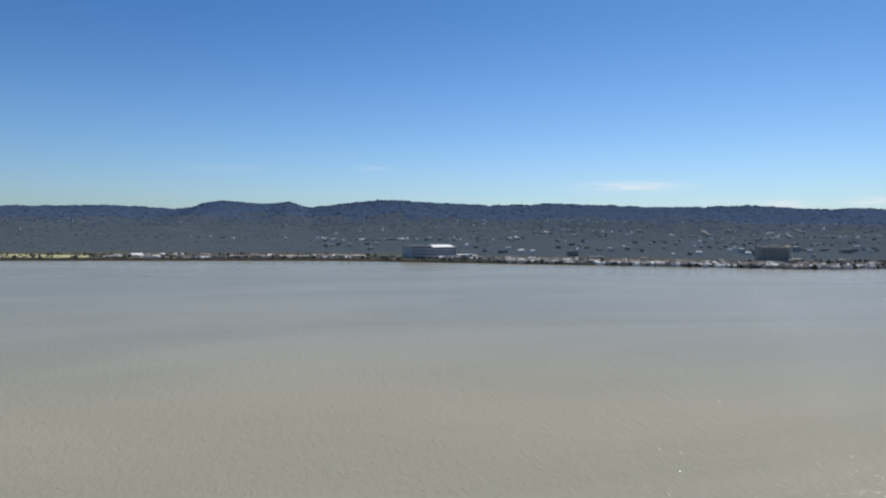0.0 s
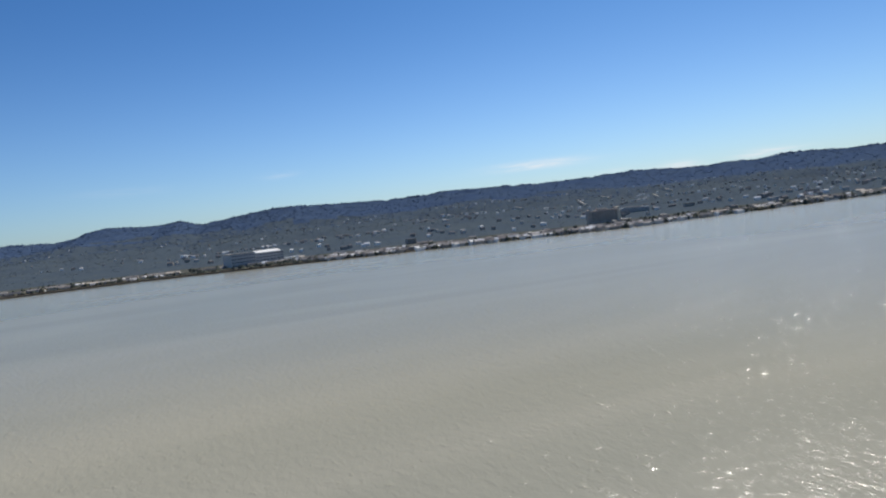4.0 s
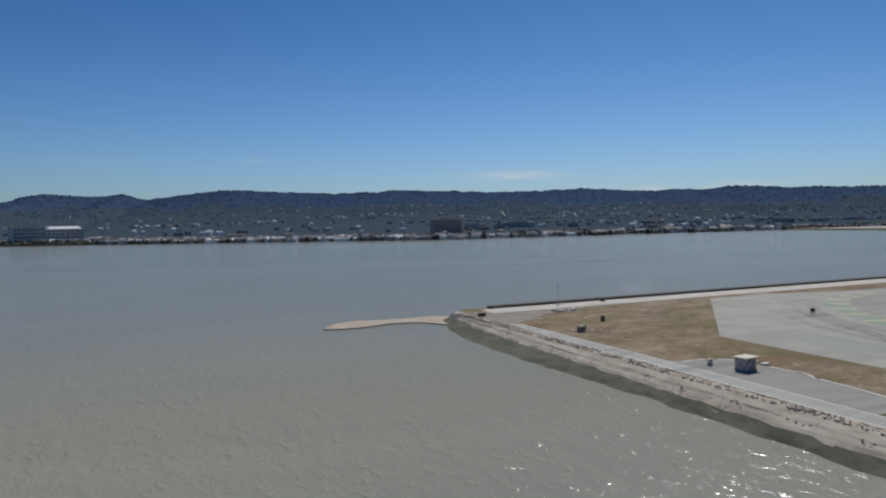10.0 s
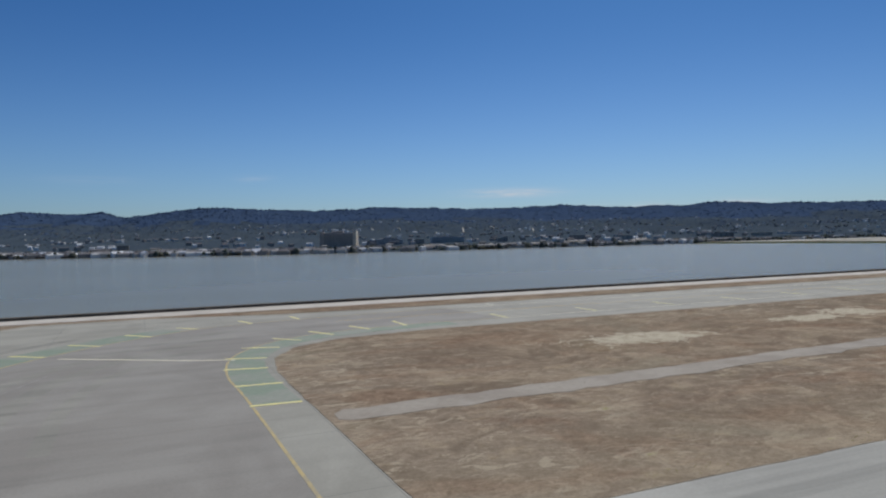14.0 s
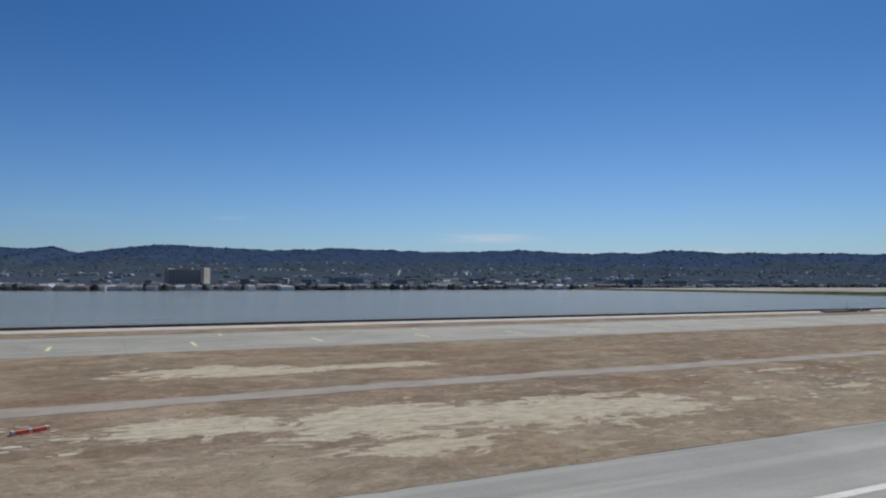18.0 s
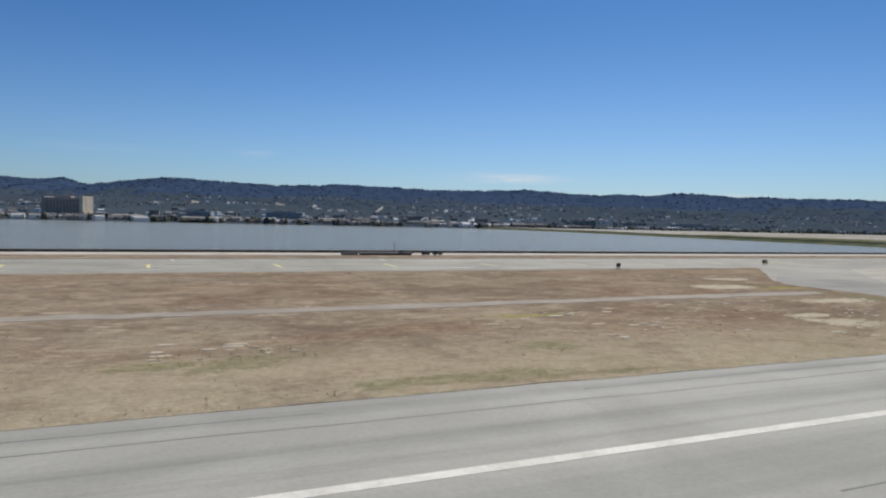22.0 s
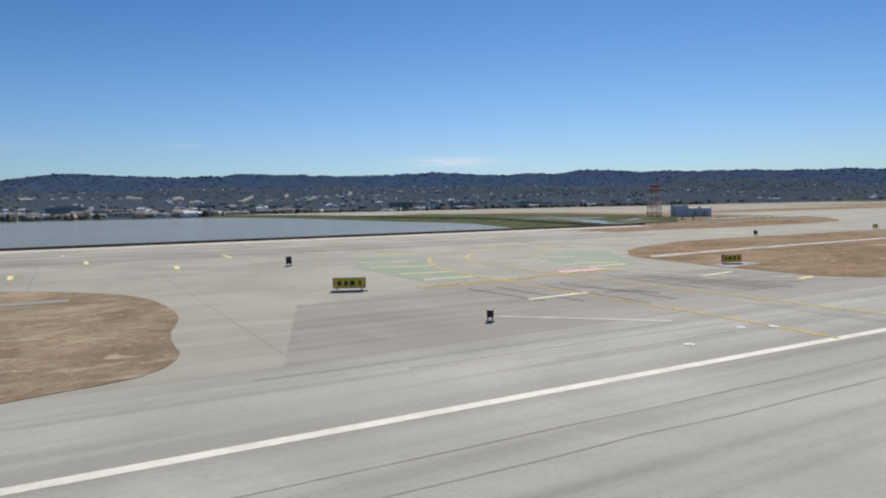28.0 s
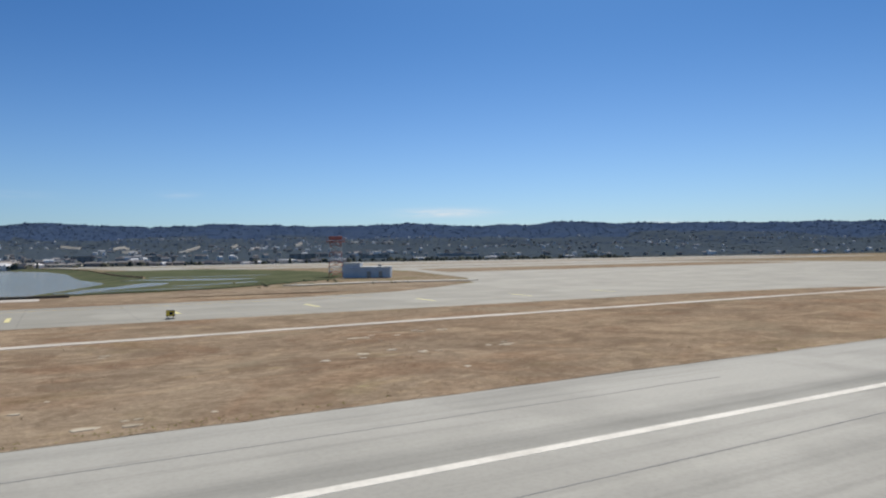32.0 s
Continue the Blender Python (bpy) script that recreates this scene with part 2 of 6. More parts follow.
        c = k.mix(k.math("MULTIPLY", k.ramp(k.math("ADD", spots(WEEDS), edge), 0.44, 0.66), 0.85), c, k.mix(k.ramp(mot, 0.4, 0.6), col(0.245, 0.222, 0.078), col(0.372, 0.332, 0.118)))
    c = k.mix(k.ramp(k.noise(v, 0.17, 6.0, 0.65, 0.8), 0.56 - 0.26 * green, 0.74 - 0.16 * green, 0.0, 0.25 + green), c, col(0.165, 0.150, 0.07))
    c = k.mix(k.ramp(g, 0.35, 0.75, 0.0, 0.5), c, k.mix(1.0, c, col(0.66, 0.64, 0.62), "MULTIPLY"))
    if russet:
        c = k.mix(1.0, c, col(1.0, 0.955, 0.91), "MULTIPLY")
    k.put(bs.inputs["Base Color"], c)
    bs.inputs["Roughness"].default_value = 0.95
    bs.inputs["Specular IOR Level"].default_value = 0.0
    bp = k.n("ShaderNodeBump")
    bp.inputs["Strength"].default_value, bp.inputs["Distance"].default_value = 0.5, 0.12
    k.link(g, bp.inputs["Height"])
    k.link(bp.outputs[0], bs.inputs["Normal"])
    k.link(bs.outputs[0], out.inputs[0])
    return m


def paving(name, base, second, joint=0.0, streaks=1.0):
    """Weathered airfield paving: cloudy patches, long tyre streaks along the runway, fine aggregate, joints."""
    m = bpy.data.materials.new(name)
    m.use_nodes = True
    k = Nodes(m.node_tree)
    out, bs = k.n("ShaderNodeOutputMaterial"), k.n("ShaderNodeBsdfPrincipled")
    v = k.coords()
    c = k.mix(k.ramp(k.noise(v, 0.13, 5.0, 0.6, 0.6), 0.35, 0.65), col(*base), col(*second))
    streak = k.noise(k.coords((0.035, 0.85, 1.0)), 1.0, 5.0, 0.6)
    c = k.mix(k.ramp(streak, 0.50, 0.70, 0.0, 0.6 * streaks), c, k.mix(1.0, c, col(0.66, 0.66, 0.66), "MULTIPLY"))
    c = k.mix(k.ramp(streak, 0.44, 0.28, 0.0, 0.35), c, k.mix(1.0, c, col(1.2, 1.2, 1.18), "MULTIPLY"))
    band = k.noise(k.coords((0.006, 0.42, 1.0)), 1.0, 4.0, 0.55)
    c = k.mix(k.ramp(band, 0.46, 0.62, 0.0, 0.5 * streaks), c, k.mix(1.0, c, col(0.66, 0.67, 0.67), "MULTIPLY"))
    grain = k.noise(v, 7.0, 4.0, 0.7)
    c = k.mix(k.ramp(grain, 0.35, 0.8, 0.0, 0.4), c, k.mix(1.0, c, col(0.7, 0.7, 0.7), "MULTIPLY"))
    if joint:
        br = k.n("ShaderNodeTexBrick")
        k.link(v, br.inputs["Vector"])
        br.offset = 0.0
        br.inputs["Scale"].default_value = 1.0
        for s, x in (("Mortar Size", 0.03), ("Brick Width", joint), ("Row Height", joint), ("Mortar Smooth", 0.3)):
            br.inputs[s].default_value = x
        c = k.mix(k.math("MULTIPLY", br.outputs["Fac"], 0.45), c, col(0.13, 0.125, 0.115))
    k.put(bs.inputs["Base Color"], c)
    bs.inputs["Roughness"].default_value = 0.85
    bs.inputs["Specular IOR Level"].default_value = 0.2
    bp = k.n("ShaderNodeBump")
    bp.inputs["Strength"].default_value, bp.inputs["Distance"].default_value = 0.2, 0.02
    k.link(grain, bp.inputs["Height"])
    k.link(bp.outputs[0], bs.inputs["Normal"])
    k.link(bs.outputs[0], out.inputs[0])
    return m


def water_material():
    m = bpy.data.materials.new("silty bay water")
    m.use_nodes = True
    k = Nodes(m.node_tree)
    out, bs = k.n("ShaderNodeOutputMaterial"), k.n("ShaderNodeBsdfPrincipled")
    v = k.coords((1.0, 0.8, 1.0), (0, 0, 0.5))
    tone = k.noise(k.coords((0.35, 1.0, 1.0), (0, 0, 0.25)), 0.012, 5.0, 0.55, 0.8)
    k.put(bs.inputs["Base Color"], k.mix(k.ramp(tone, 0.38, 0.64), col(0.238, 0.234, 0.184), col(0.274, 0.265, 0.210)))
    bs.inputs["Roughness"].default_value = 0.17
    bs.inputs["Specular IOR Level"].default_value = 0.0
    bs.inputs["IOR"].default_value = 1.33
    wave = k.noise(k.coords((1.0, 0.5, 1.0), (0, 0, 0.45)), 1.1, 4.0, 0.6, 0.3)
    chop = k.noise(v, 4.2, 3.0, 0.6)
    spark = k.ramp(k.noise(k.coords((1.0, 0.7, 1.0), (0, 0, 0.9)), 1.3, 2.0, 0.5), 0.60, 0.80)
    swell = k.noise(k.coords((1.0, 0.45, 1.0), (0, 0, 0.6)), 0.42, 3.0, 0.55, 0.5)
    h = k.math("ADD", k.math("ADD", wave, k.math("MULTIPLY", chop, 0.2)), k.math("ADD", k.math("MULTIPLY", spark, 0.45), k.math("MULTIPLY", swell, 0.7)))
    bp = k.n("ShaderNodeBump")
    bp.inputs["Strength"].default_value, bp.inputs["Distance"].default_value = 0.40, 0.4
    k.link(h, bp.inputs["Height"])
    k.link(bp.outputs[0], bs.inputs["Normal"])
    gl = k.n("ShaderNodeBsdfGlossy")
    gl.inputs["Roughness"].default_value = 0.13
    k.link(bp.outputs[0], gl.inputs["Normal"])
    lw = k.n("ShaderNodeLayerWeight")
    lw.inputs["Blend"].default_value = 0.5
    mx = k.n("ShaderNodeMixShader")
    k.put(mx.inputs[0], k.ramp(lw.outputs["Facing"], 0.74, 0.99, 0.048, 0.52))
    k.link(bs.outputs[0], mx.inputs[1])
    k.link(gl.outputs[0], mx.inputs[2])
    k.link(mx.outputs[0], out.inputs[0])
    return m


M = {
    "water": water_material(),
    "grass": dry_grass("dry airfield grass"),
    "russet": dry_grass("russet dry grass", 0.0, 1.0),
    "olive": dry_grass("dry olive grass", 0.5),
    "pave": paving("weathered concrete paving", (0.330, 0.320, 0.278), (0.398, 0.386, 0.336)),
    "taxi": paving("pale taxiway concrete", (0.285, 0.272, 0.225), (0.35, 0.335, 0.28), 7.6, 0.35),
    "asphalt": paving("old grey asphalt", (0.248, 0.232, 0.200), (0.300, 0.282, 0.246)),
    "streak": paving("rubber darkened concrete paving", (0.282, 0.272, 0.236), (0.340, 0.330, 0.287)),
    "brownlane": paving("dark brownish taxi lane paving", (0.222, 0.196, 0.172), (0.266, 0.238, 0.208), 0.0, 0.4),
    "lane": paving("worn brownish paving", (0.248, 0.230, 0.198), (0.298, 0.280, 0.243), 0.0, 0.45),
    "worn": paving("tyre darkened paving", (0.25, 0.238, 0.20), (0.305, 0.29, 0.245)),
    "tar": paving("dark tarred strip", (0.135, 0.132, 0.125), (0.18, 0.176, 0.166)),
    "track": material("worn beige service track", (0.345, 0.305, 0.245), (0.275, 0.235, 0.185), 0.35, 0.92),
    "gravel": material("pale sandy gravel", (0.52, 0.455, 0.365), (0.37, 0.32, 0.25), 1.3, 0.95, bump=0.5, stretch=(1, 0.22, 1), spec=0.0),
    "turn": material("grey brown gravel", (0.325, 0.290, 0.240), (0.265, 0.235, 0.192), 0.5, 0.95, spec=0.0),
    "sandroad": material("pale sandy perimeter track", (0.56, 0.515, 0.44), (0.45, 0.41, 0.345), 0.25, 0.92),
    "sand": material("wet beige sand", (0.47, 0.385, 0.295), (0.36, 0.295, 0.22), 0.4, 0.9),
    "rock": material("grey brown riprap stone", (0.44, 0.385, 0.31), (0.30, 0.265, 0.21), 1.2, 0.95, bump=0.4, rnd=0.6, spec=0.0),
    "mud": material("dark green tidal weed", (0.088, 0.092, 0.058), (0.145, 0.138, 0.098), 0.5, 0.9, fine=7.0, bump=0.6, spec=0.1),
    "wall": material("dark weathered seawall", (0.105, 0.088, 0.068), (0.155, 0.130, 0.100), 0.6, 0.95, spec=0.0),
    "maroon": material("dark maroon painted steel", (0.12, 0.06, 0.05), (0.09, 0.06, 0.05), 1.0, 0.7),
    "wallcap": material("stained brown concrete coping", (0.17, 0.145, 0.115), (0.115, 0.10, 0.08), 0.5, 0.9, spec=0.1),
    "green2": material("almost worn off green paint", (0.26, 0.275, 0.22), (0.30, 0.295, 0.245), 0.3, 0.85),
    "green": material("faded green taxiway paint", (0.225, 0.272, 0.198), (0.282, 0.290, 0.236), 0.35, 0.85, lo=0.4, hi=0.66),
    "faded": material("worn yellow marking paint", (0.50, 0.39, 0.17), (0.36, 0.31, 0.20), 0.8, 0.8, fine=9),
    "fainter": material("half worn yellow marking paint", (0.47, 0.385, 0.215), (0.37, 0.325, 0.225), 0.9, 0.8, fine=9),
    "yellow": material("yellow marking paint", (0.62, 0.44, 0.11), (0.46, 0.36, 0.16), 1.1, 0.75, fine=9),
    "lemon": material("pale yellow marking paint", (0.76, 0.68, 0.26), (0.62, 0.56, 0.30), 1.3, 0.75, fine=9),
    "white": material("white marking paint", (0.74, 0.72, 0.66), (0.58, 0.56, 0.50), 1.0, 0.75, fine=8),
    "edgepaint": material("slightly warm white marking paint", (0.72, 0.69, 0.60), (0.60, 0.57, 0.49), 1.0, 0.75, fine=8),
    "cream": material("cream marking paint", (0.76, 0.69, 0.50), (0.62, 0.57, 0.43), 1.0, 0.75, fine=8),
    "red": material("faded red marking paint", (0.50, 0.19, 0.16), (0.42, 0.20, 0.17), 1.6, 0.75),
    "black": material("black enamel", (0.022, 0.022, 0.022), (0.04, 0.04, 0.038), 3.0, 0.45),
    "signyellow": material("yellow sign face", (0.85, 0.60, 0.05), (0.74, 0.52, 0.06), 2.0, 0.4),
    "whitepaint": material("white painted metal", (0.74, 0.74, 0.72), (0.62, 0.62, 0.60), 1.5, 0.5),
    "redpaint": material("orange red painted metal", (0.46, 0.155, 0.105), (0.38, 0.14, 0.10), 1.5, 0.5),
    "orange": material("faded orange plastic", (0.66, 0.20, 0.10), (0.54, 0.19, 0.11), 2.0, 0.6),
    "steel": material("galvanised steel", (0.30, 0.30, 0.30), (0.22, 0.22, 0.22), 3.0, 0.45, 0.8),
    "darksteel": material("dark steel", (0.085, 0.085, 0.082), (0.13, 0.125, 0.115), 2.0, 0.6, 0.1),
    "bluemetal": material("pale blue corrugated cladding", (0.56, 0.61, 0.66), (0.48, 0.54, 0.60), 0.8, 0.5),
    "stale": material("nearly worn off marking paint", (0.36, 0.345, 0.31), (0.27, 0.256, 0.23), 1.1, 0.85, fine=6),
    "darkpatch": paving("dark asphalt patch", (0.20, 0.20, 0.19), (0.235, 0.23, 0.215)),
    "tanpave": paving("tan concrete paving", (0.392, 0.355, 0.290), (0.440, 0.402, 0.330)),
    "seam": material("dark bitumen seam", (0.235, 0.232, 0.215), (0.315, 0.308, 0.278), 0.25, 0.85),
    "lot": material("pale bleached paving", (0.50, 0.47, 0.42), (0.36, 0.34, 0.30), 0.12, 0.9, spec=0.0),
    "concrete": material("grey concrete", (0.36, 0.35, 0.325), (0.28, 0.27, 0.25), 0.9, 0.85),
    "glass": material("dark window glass", (0.03, 0.038, 0.046), (0.05, 0.06, 0.07), 0.5, 0.12, bump=0.0),
    # distance haze is put into these two hill colours as a blue tint
    "woods": material("hillside woods with blue haze tint", (0.044, 0.072, 0.134), (0.054, 0.082, 0.132), 0.010, 0.95, fine=0.10, bump=0.25, dist=2.5, spec=0.0),
    "scrub": material("suburban slopes with blue haze tint", (0.056, 0.076, 0.100), (0.068, 0.088, 0.104), 0.014, 0.95, fine=0.10, bump=0.25, dist=2.5, spec=0.0),
    "flat": material("scrub and town ground", (0.060, 0.068, 0.062), (0.10, 0.10, 0.088), 0.03, 0.95, fine=0.3, spec=0.0),
    "marsh": material("green tidal marsh", (0.070, 0.088, 0.050), (0.135, 0.138, 0.082), 0.16, 0.95, stretch=(0.5, 1.0, 1), fine=1.2, spec=0.0),
    "marshleaf": material("olive green shrub leaves", (0.10, 0.108, 0.062), (0.15, 0.145, 0.088), 0.8, 0.9, spec=0.0),
    "field": material("pale mown field", (0.35, 0.36, 0.19), (0.42, 0.40, 0.25), 0.05, 0.95, spec=0.0),
    "roofs": material("grey flat roofing", (0.36, 0.345, 0.32), (0.24, 0.23, 0.215), 0.1, 0.85, rnd=1.0, spec=0.0),
    "walls": material("pale painted walls", (0.56, 0.50, 0.42), (0.42, 0.37, 0.31), 0.15, 0.85, rnd=0.8),
    "tan": material("tan rendered facade", (0.78, 0.68, 0.52), (0.68, 0.58, 0.44), 0.15, 0.85),
    "brownwall": material("brown rendered facade", (0.50, 0.415, 0.35), (0.43, 0.355, 0.30), 0.15, 0.85),
    "office": material("pale grey curtain wall", (0.44, 0.44, 0.44), (0.50, 0.50, 0.49), 0.1, 0.5),
}


# ---- building blocks ----
def link_mesh(name, bm, mat, parent=None, label=""):
    me = bpy.data.meshes.new(name)
    bm.to_mesh(me)
    bm.free()
    for x in mat if isinstance(mat, (list, tuple)) else [mat]:
        me.materials.append(x)
    ob = new(name, me)
    if parent:
        ob.parent = parent
    if label:
        ob["label"] = label
    return ob


def part(name, bm, mat, parent, label=""):
    return link_mesh(name, bm, mat, parent, label)


def holder(name, label, category, group="", loc=(0, 0, 0), turn=0.0):
    ob = new(name)
    ob.empty_display_size = 0.3
    ob.location = (loc[0], loc[1], lay(loc[2]))
    ob.rotation_euler = (0, 0, radians(turn))
    return tagged(ob, label, category, group)


def lay(z):
    """Thin layers of paving and paint lie only millimetres above one another."""
    return z * 0.4 if 0 < z < 0.115 else z


def slab_bm(pts, z0, z1, bm=None):
    z0, z1 = lay(z0), lay(z1)
    bm = bm or bmesh.new()
    a = sum(p[0] * q[1] - q[0] * p[1] for p, q in zip(pts, pts[1:] + pts[:1]))
    if a < 0:
        pts = pts[::-1]
    top = [bm.verts.new((x, y, z1)) for x, y in pts]
    bot = [bm.verts.new((x, y, z0)) for x, y in pts]
    bm.faces.new(top)
    n = len(pts)
    for i in range(n):
        bm.faces.new((bot[i], bot[(i + 1) % n], top[(i + 1) % n], top[i]))
    return bm


def slab(name, pts, z0, z1, mat, label="", category="", kind="structure", parent=None):
    ob = link_mesh(name, slab_bm([tuple(p) for p in pts], z0, z1), mat, parent)
    return tagged(ob, label, category, kind=kind) if not parent else tagged(ob, label)


def smooth_line(pts, n=10):
    """A smooth line through the points."""
    out = []
    for i in range(len(pts) - 1):
        p0, p1, p2, p3 = (Vector(pts[max(0, min(len(pts) - 1, j))]).to_2d() for j in (i - 1, i, i + 1, i + 2))
        for k in range(n):
            t = k / n
            out.append(0.5 * ((2 * p1) + (p2 - p0) * t + (2 * p0 - 5 * p1 + 4 * p2 - p3) * t * t + (3 * p1 - p0 - 3 * p2 + p3) * t ** 3))
    out.append(Vector(pts[-1]).to_2d())
    return out


def ribbon_bm(line, width, z0, z1, bm=None):
    """A flat band with thickness along a line."""
    z0, z1 = lay(z0), lay(z1)
    bm = bm or bmesh.new()
    line = [Vector(p).to_2d() for p in line]
    rows = []
    for i, p in enumerate(line):
        d = (line[min(i + 1, len(line) - 1)] - line[max(i - 1, 0)]).normalized()
        s = Vector((-d.y, d.x)) * width / 2
        rows.append([bm.verts.new((*(p + s), z0)), bm.verts.new((*(p + s), z1)), bm.verts.new((*(p - s), z1)), bm.verts.new((*(p - s), z0))])
    for a, b in zip(rows, rows[1:]):
        for j in range(3):
            bm.faces.new((a[j], a[j + 1], b[j + 1], b[j]))
    bm.faces.new(rows[0][::-1])
    bm.faces.new(rows[-1])
    bmesh.ops.recalc_face_normals(bm, faces=bm.faces)
    return bm


def box_bm(sx, sy, sz, at=(0, 0, 0), bevel=0.0, bm=None, turn=0.0):
    """A box standing on its base centre, with bevelled edges."""
    bm = bm or bmesh.new()
    geo = bmesh.ops.create_cube(bm, size=1.0)["verts"]
    bmesh.ops.transform(bm, matrix=Matrix.Translation(at) @ Matrix.Rotation(radians(turn), 4, "Z") @ Matrix.Translation((0, 0, sz / 2)) @ Matrix.Diagonal((sx, sy, sz, 1)), verts=geo)
    if bevel:
        es = list({e for v in geo for e in v.link_edges})
        bmesh.ops.bevel(bm, geom=es, offset=bevel, segments=2, affect="EDGES", profile=0.6)
    return bm


def rod_bm(a, b, r, seg=8, bm=None, r2=None):
    bm = bm or bmesh.new()
    a, b = Vector(a), Vector(b)
    geo = bmesh.ops.create_cone(bm, cap_ends=True, segments=seg, radius1=r, radius2=r if r2 is None else r2, depth=(b - a).length)["verts"]
    bmesh.ops.transform(bm, matrix=Matrix.Translation((a + b) / 2) @ (b - a).to_track_quat("Z", "Y").to_matrix().to_4x4(), verts=geo)
    return bm


def at_once(name, verts, faces, mat, label, category, kind="stuff", parent=None):
    """One mesh from arrays that were worked out in a loop."""
    me = bpy.data.meshes.new(name)
    me.from_pydata(verts, [], faces)
    me.materials.append(mat)
    ob = new(name, me)
    ob.parent = parent
    return tagged(ob, label, category, kind=kind)


# ---- water, land and hills ----
WATER = -1.2
slab("water", [(-4000, -2500), (5200, -2500), (5200, 4900), (-4000, 4900)], WATER - 3, WATER, M["water"], "silty grey green bay water with small wind waves", "water")

RIDGE = [(-3000, 3600), (-1500, 4250), (-190, 4350), (261, 4305), (1300, 3300), (2375, 2273), (3300, 1400), (4200, 600)]
SHORE = [(-2200, 900), (-900, 720), (-206, 628), (60, 606), (400, 428), (900, 410), (1700, 380), (2800, 150)]
REACH = [0.0]
for p, q in zip(RIDGE, RIDGE[1:]):
    REACH.append(REACH[-1] + math.dist(p, q))
CREST = [(0, 100), (1000, 115), (1700, 128), (2000, 134), (2310, 143), (2640, 126), (2720, 140), (2790, 165), (2890, 182), (3040, 168), (3180, 164), (3280, 178),
         (3340, 157), (3395, 141), (3570, 160), (3750, 172), (3900, 183), (4050, 183), (4250, 167), (4560, 150), (4800, 150), (4990, 155), (5180, 147), (5400, 136),
         (5650, 133), (5880, 137), (6030, 130), (6160, 116), (6280, 124), (6370, 116), (6500, 130), (6620, 127), (6700, 119), (7200, 112), (8810, 90)]


def along(line, s):
    xs = REACH
    return Vector((float(np.interp(s, xs, [p[0] for p in line])), float(np.interp(s, xs, [p[1] for p in line]))))


def land(s, v):
    """A point of the mainland: s along the ridge, v from the shore (0) to the crest (1) and down behind it."""
    p = along(SHORE, s).lerp(along(RIDGE, s), v)
    top = float(np.interp(s, [c[0] for c in CREST], [c[1] for c in CREST]))
    rise = v ** 1.9 if v <= 1 else 1 - (v - 1) * 5
    lump = noise.fractal(Vector((p.x / 420, p.y / 420, 3.1)), 0.9, 2.1, 5)
    lump2 = noise.fractal(Vector((p.x / 120, p.y / 120, 8.7)), 0.9, 2.1, 4)
    z = top * rise + (lump * 34 + lump2 * 7) * min(1, max(0, v - 0.06) * 1.8) * max(0, 1 - v) ** 0.75
    z += (noise.noise(Vector((p.x / 75, p.y / 75, 1.7))) * 6.0 + noise.noise(Vector((p.x / 30, p.y / 30, 5.1))) * 3.0) * max(0.0, min(1.0, v * 2.2 - 1.2))
    return Vector((p.x, p.y, max(z, 0.3) if v > 0.004 else -2.5))


COLS, ROWS = 640, 64
verts, faces = [], []
for i in range(COLS + 1):
    for j in range(ROWS + 1):
        v = 1.12 * (j / ROWS) ** 1.25
        verts.append(land(REACH[-1] * i / COLS, v))
for i in range(COLS):
    for j in range(ROWS):
        a = i * (ROWS + 1) + j
        faces.append((a, a + ROWS + 1, a + ROWS + 2, a + 1))
hills = at_once("hills", verts, faces, M["woods"], "wooded hills rising behind the bay, blue haze in their colour", "hills", "structure")
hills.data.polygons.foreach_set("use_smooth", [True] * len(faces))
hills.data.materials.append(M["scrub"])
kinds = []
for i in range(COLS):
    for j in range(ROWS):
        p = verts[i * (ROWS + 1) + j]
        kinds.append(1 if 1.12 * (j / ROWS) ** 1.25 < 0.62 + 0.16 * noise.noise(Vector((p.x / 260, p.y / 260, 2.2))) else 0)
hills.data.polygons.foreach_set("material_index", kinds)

GRID = np.array([tuple(p) for p in verts]).reshape(COLS + 1, ROWS + 1, 3)


def on_hills(s, v):
    """Places on the hills for arrays of s and v, between the points of their mesh."""
    i = np.clip(np.asarray(s) / REACH[-1] * COLS, 0, COLS - 1e-3)
    j = np.clip(ROWS * (np.asarray(v) / 1.12) ** (1 / 1.25), 0, ROWS - 1e-3)
    a, b = i.astype(int), j.astype(int)
    f, g = (i - a)[:, None], (j - b)[:, None]
    return (GRID[a, b] * (1 - f) + GRID[a + 1, b] * f) * (1 - g) + (GRID[a, b + 1] * (1 - f) + GRID[a + 1, b + 1] * f) * g


AIRPORT = [(258.2, -160), (258.2, 91), (260, 92.6), (738, 92.6), (741, 112), (746, 130), (756, 160), (758, 178), (754, 210), (753, 250), (752, 300), (745, 360), (728, 415), (705, 455), (900, 470), (1500, 440), (1500, -160)]
slab("ground", AIRPORT, -4, 0.0, M["olive"], "flat airfield ground of dry brown grass", "ground")

# ---- paving ----
NEAR = 18.4                     # far edge of the runway shoulder
APRON = [(275, -60), (275, 57.4), (300.4, 84.2), (312, 84.4), (326, 80.6), (345, 79.4), (770, 78.5), (784, 82), (797, 92), (808, 112), (826, 170), (850, 440), (1010, 440), (985, -60)]
apron = slab("pavement", APRON, -0.3, 0.03, M["taxi"], "pale concrete taxiways and turning pads", "pavement")
runway = slab("runway", [(275.4, -24), (275.4, NEAR), (604, NEAR), (652, 18.6), (686, 19.1), (980, 19.1), (980, -24)], 0.02, 0.05, M["pave"], "weathered grey concrete runway with tyre streaks", "runway")
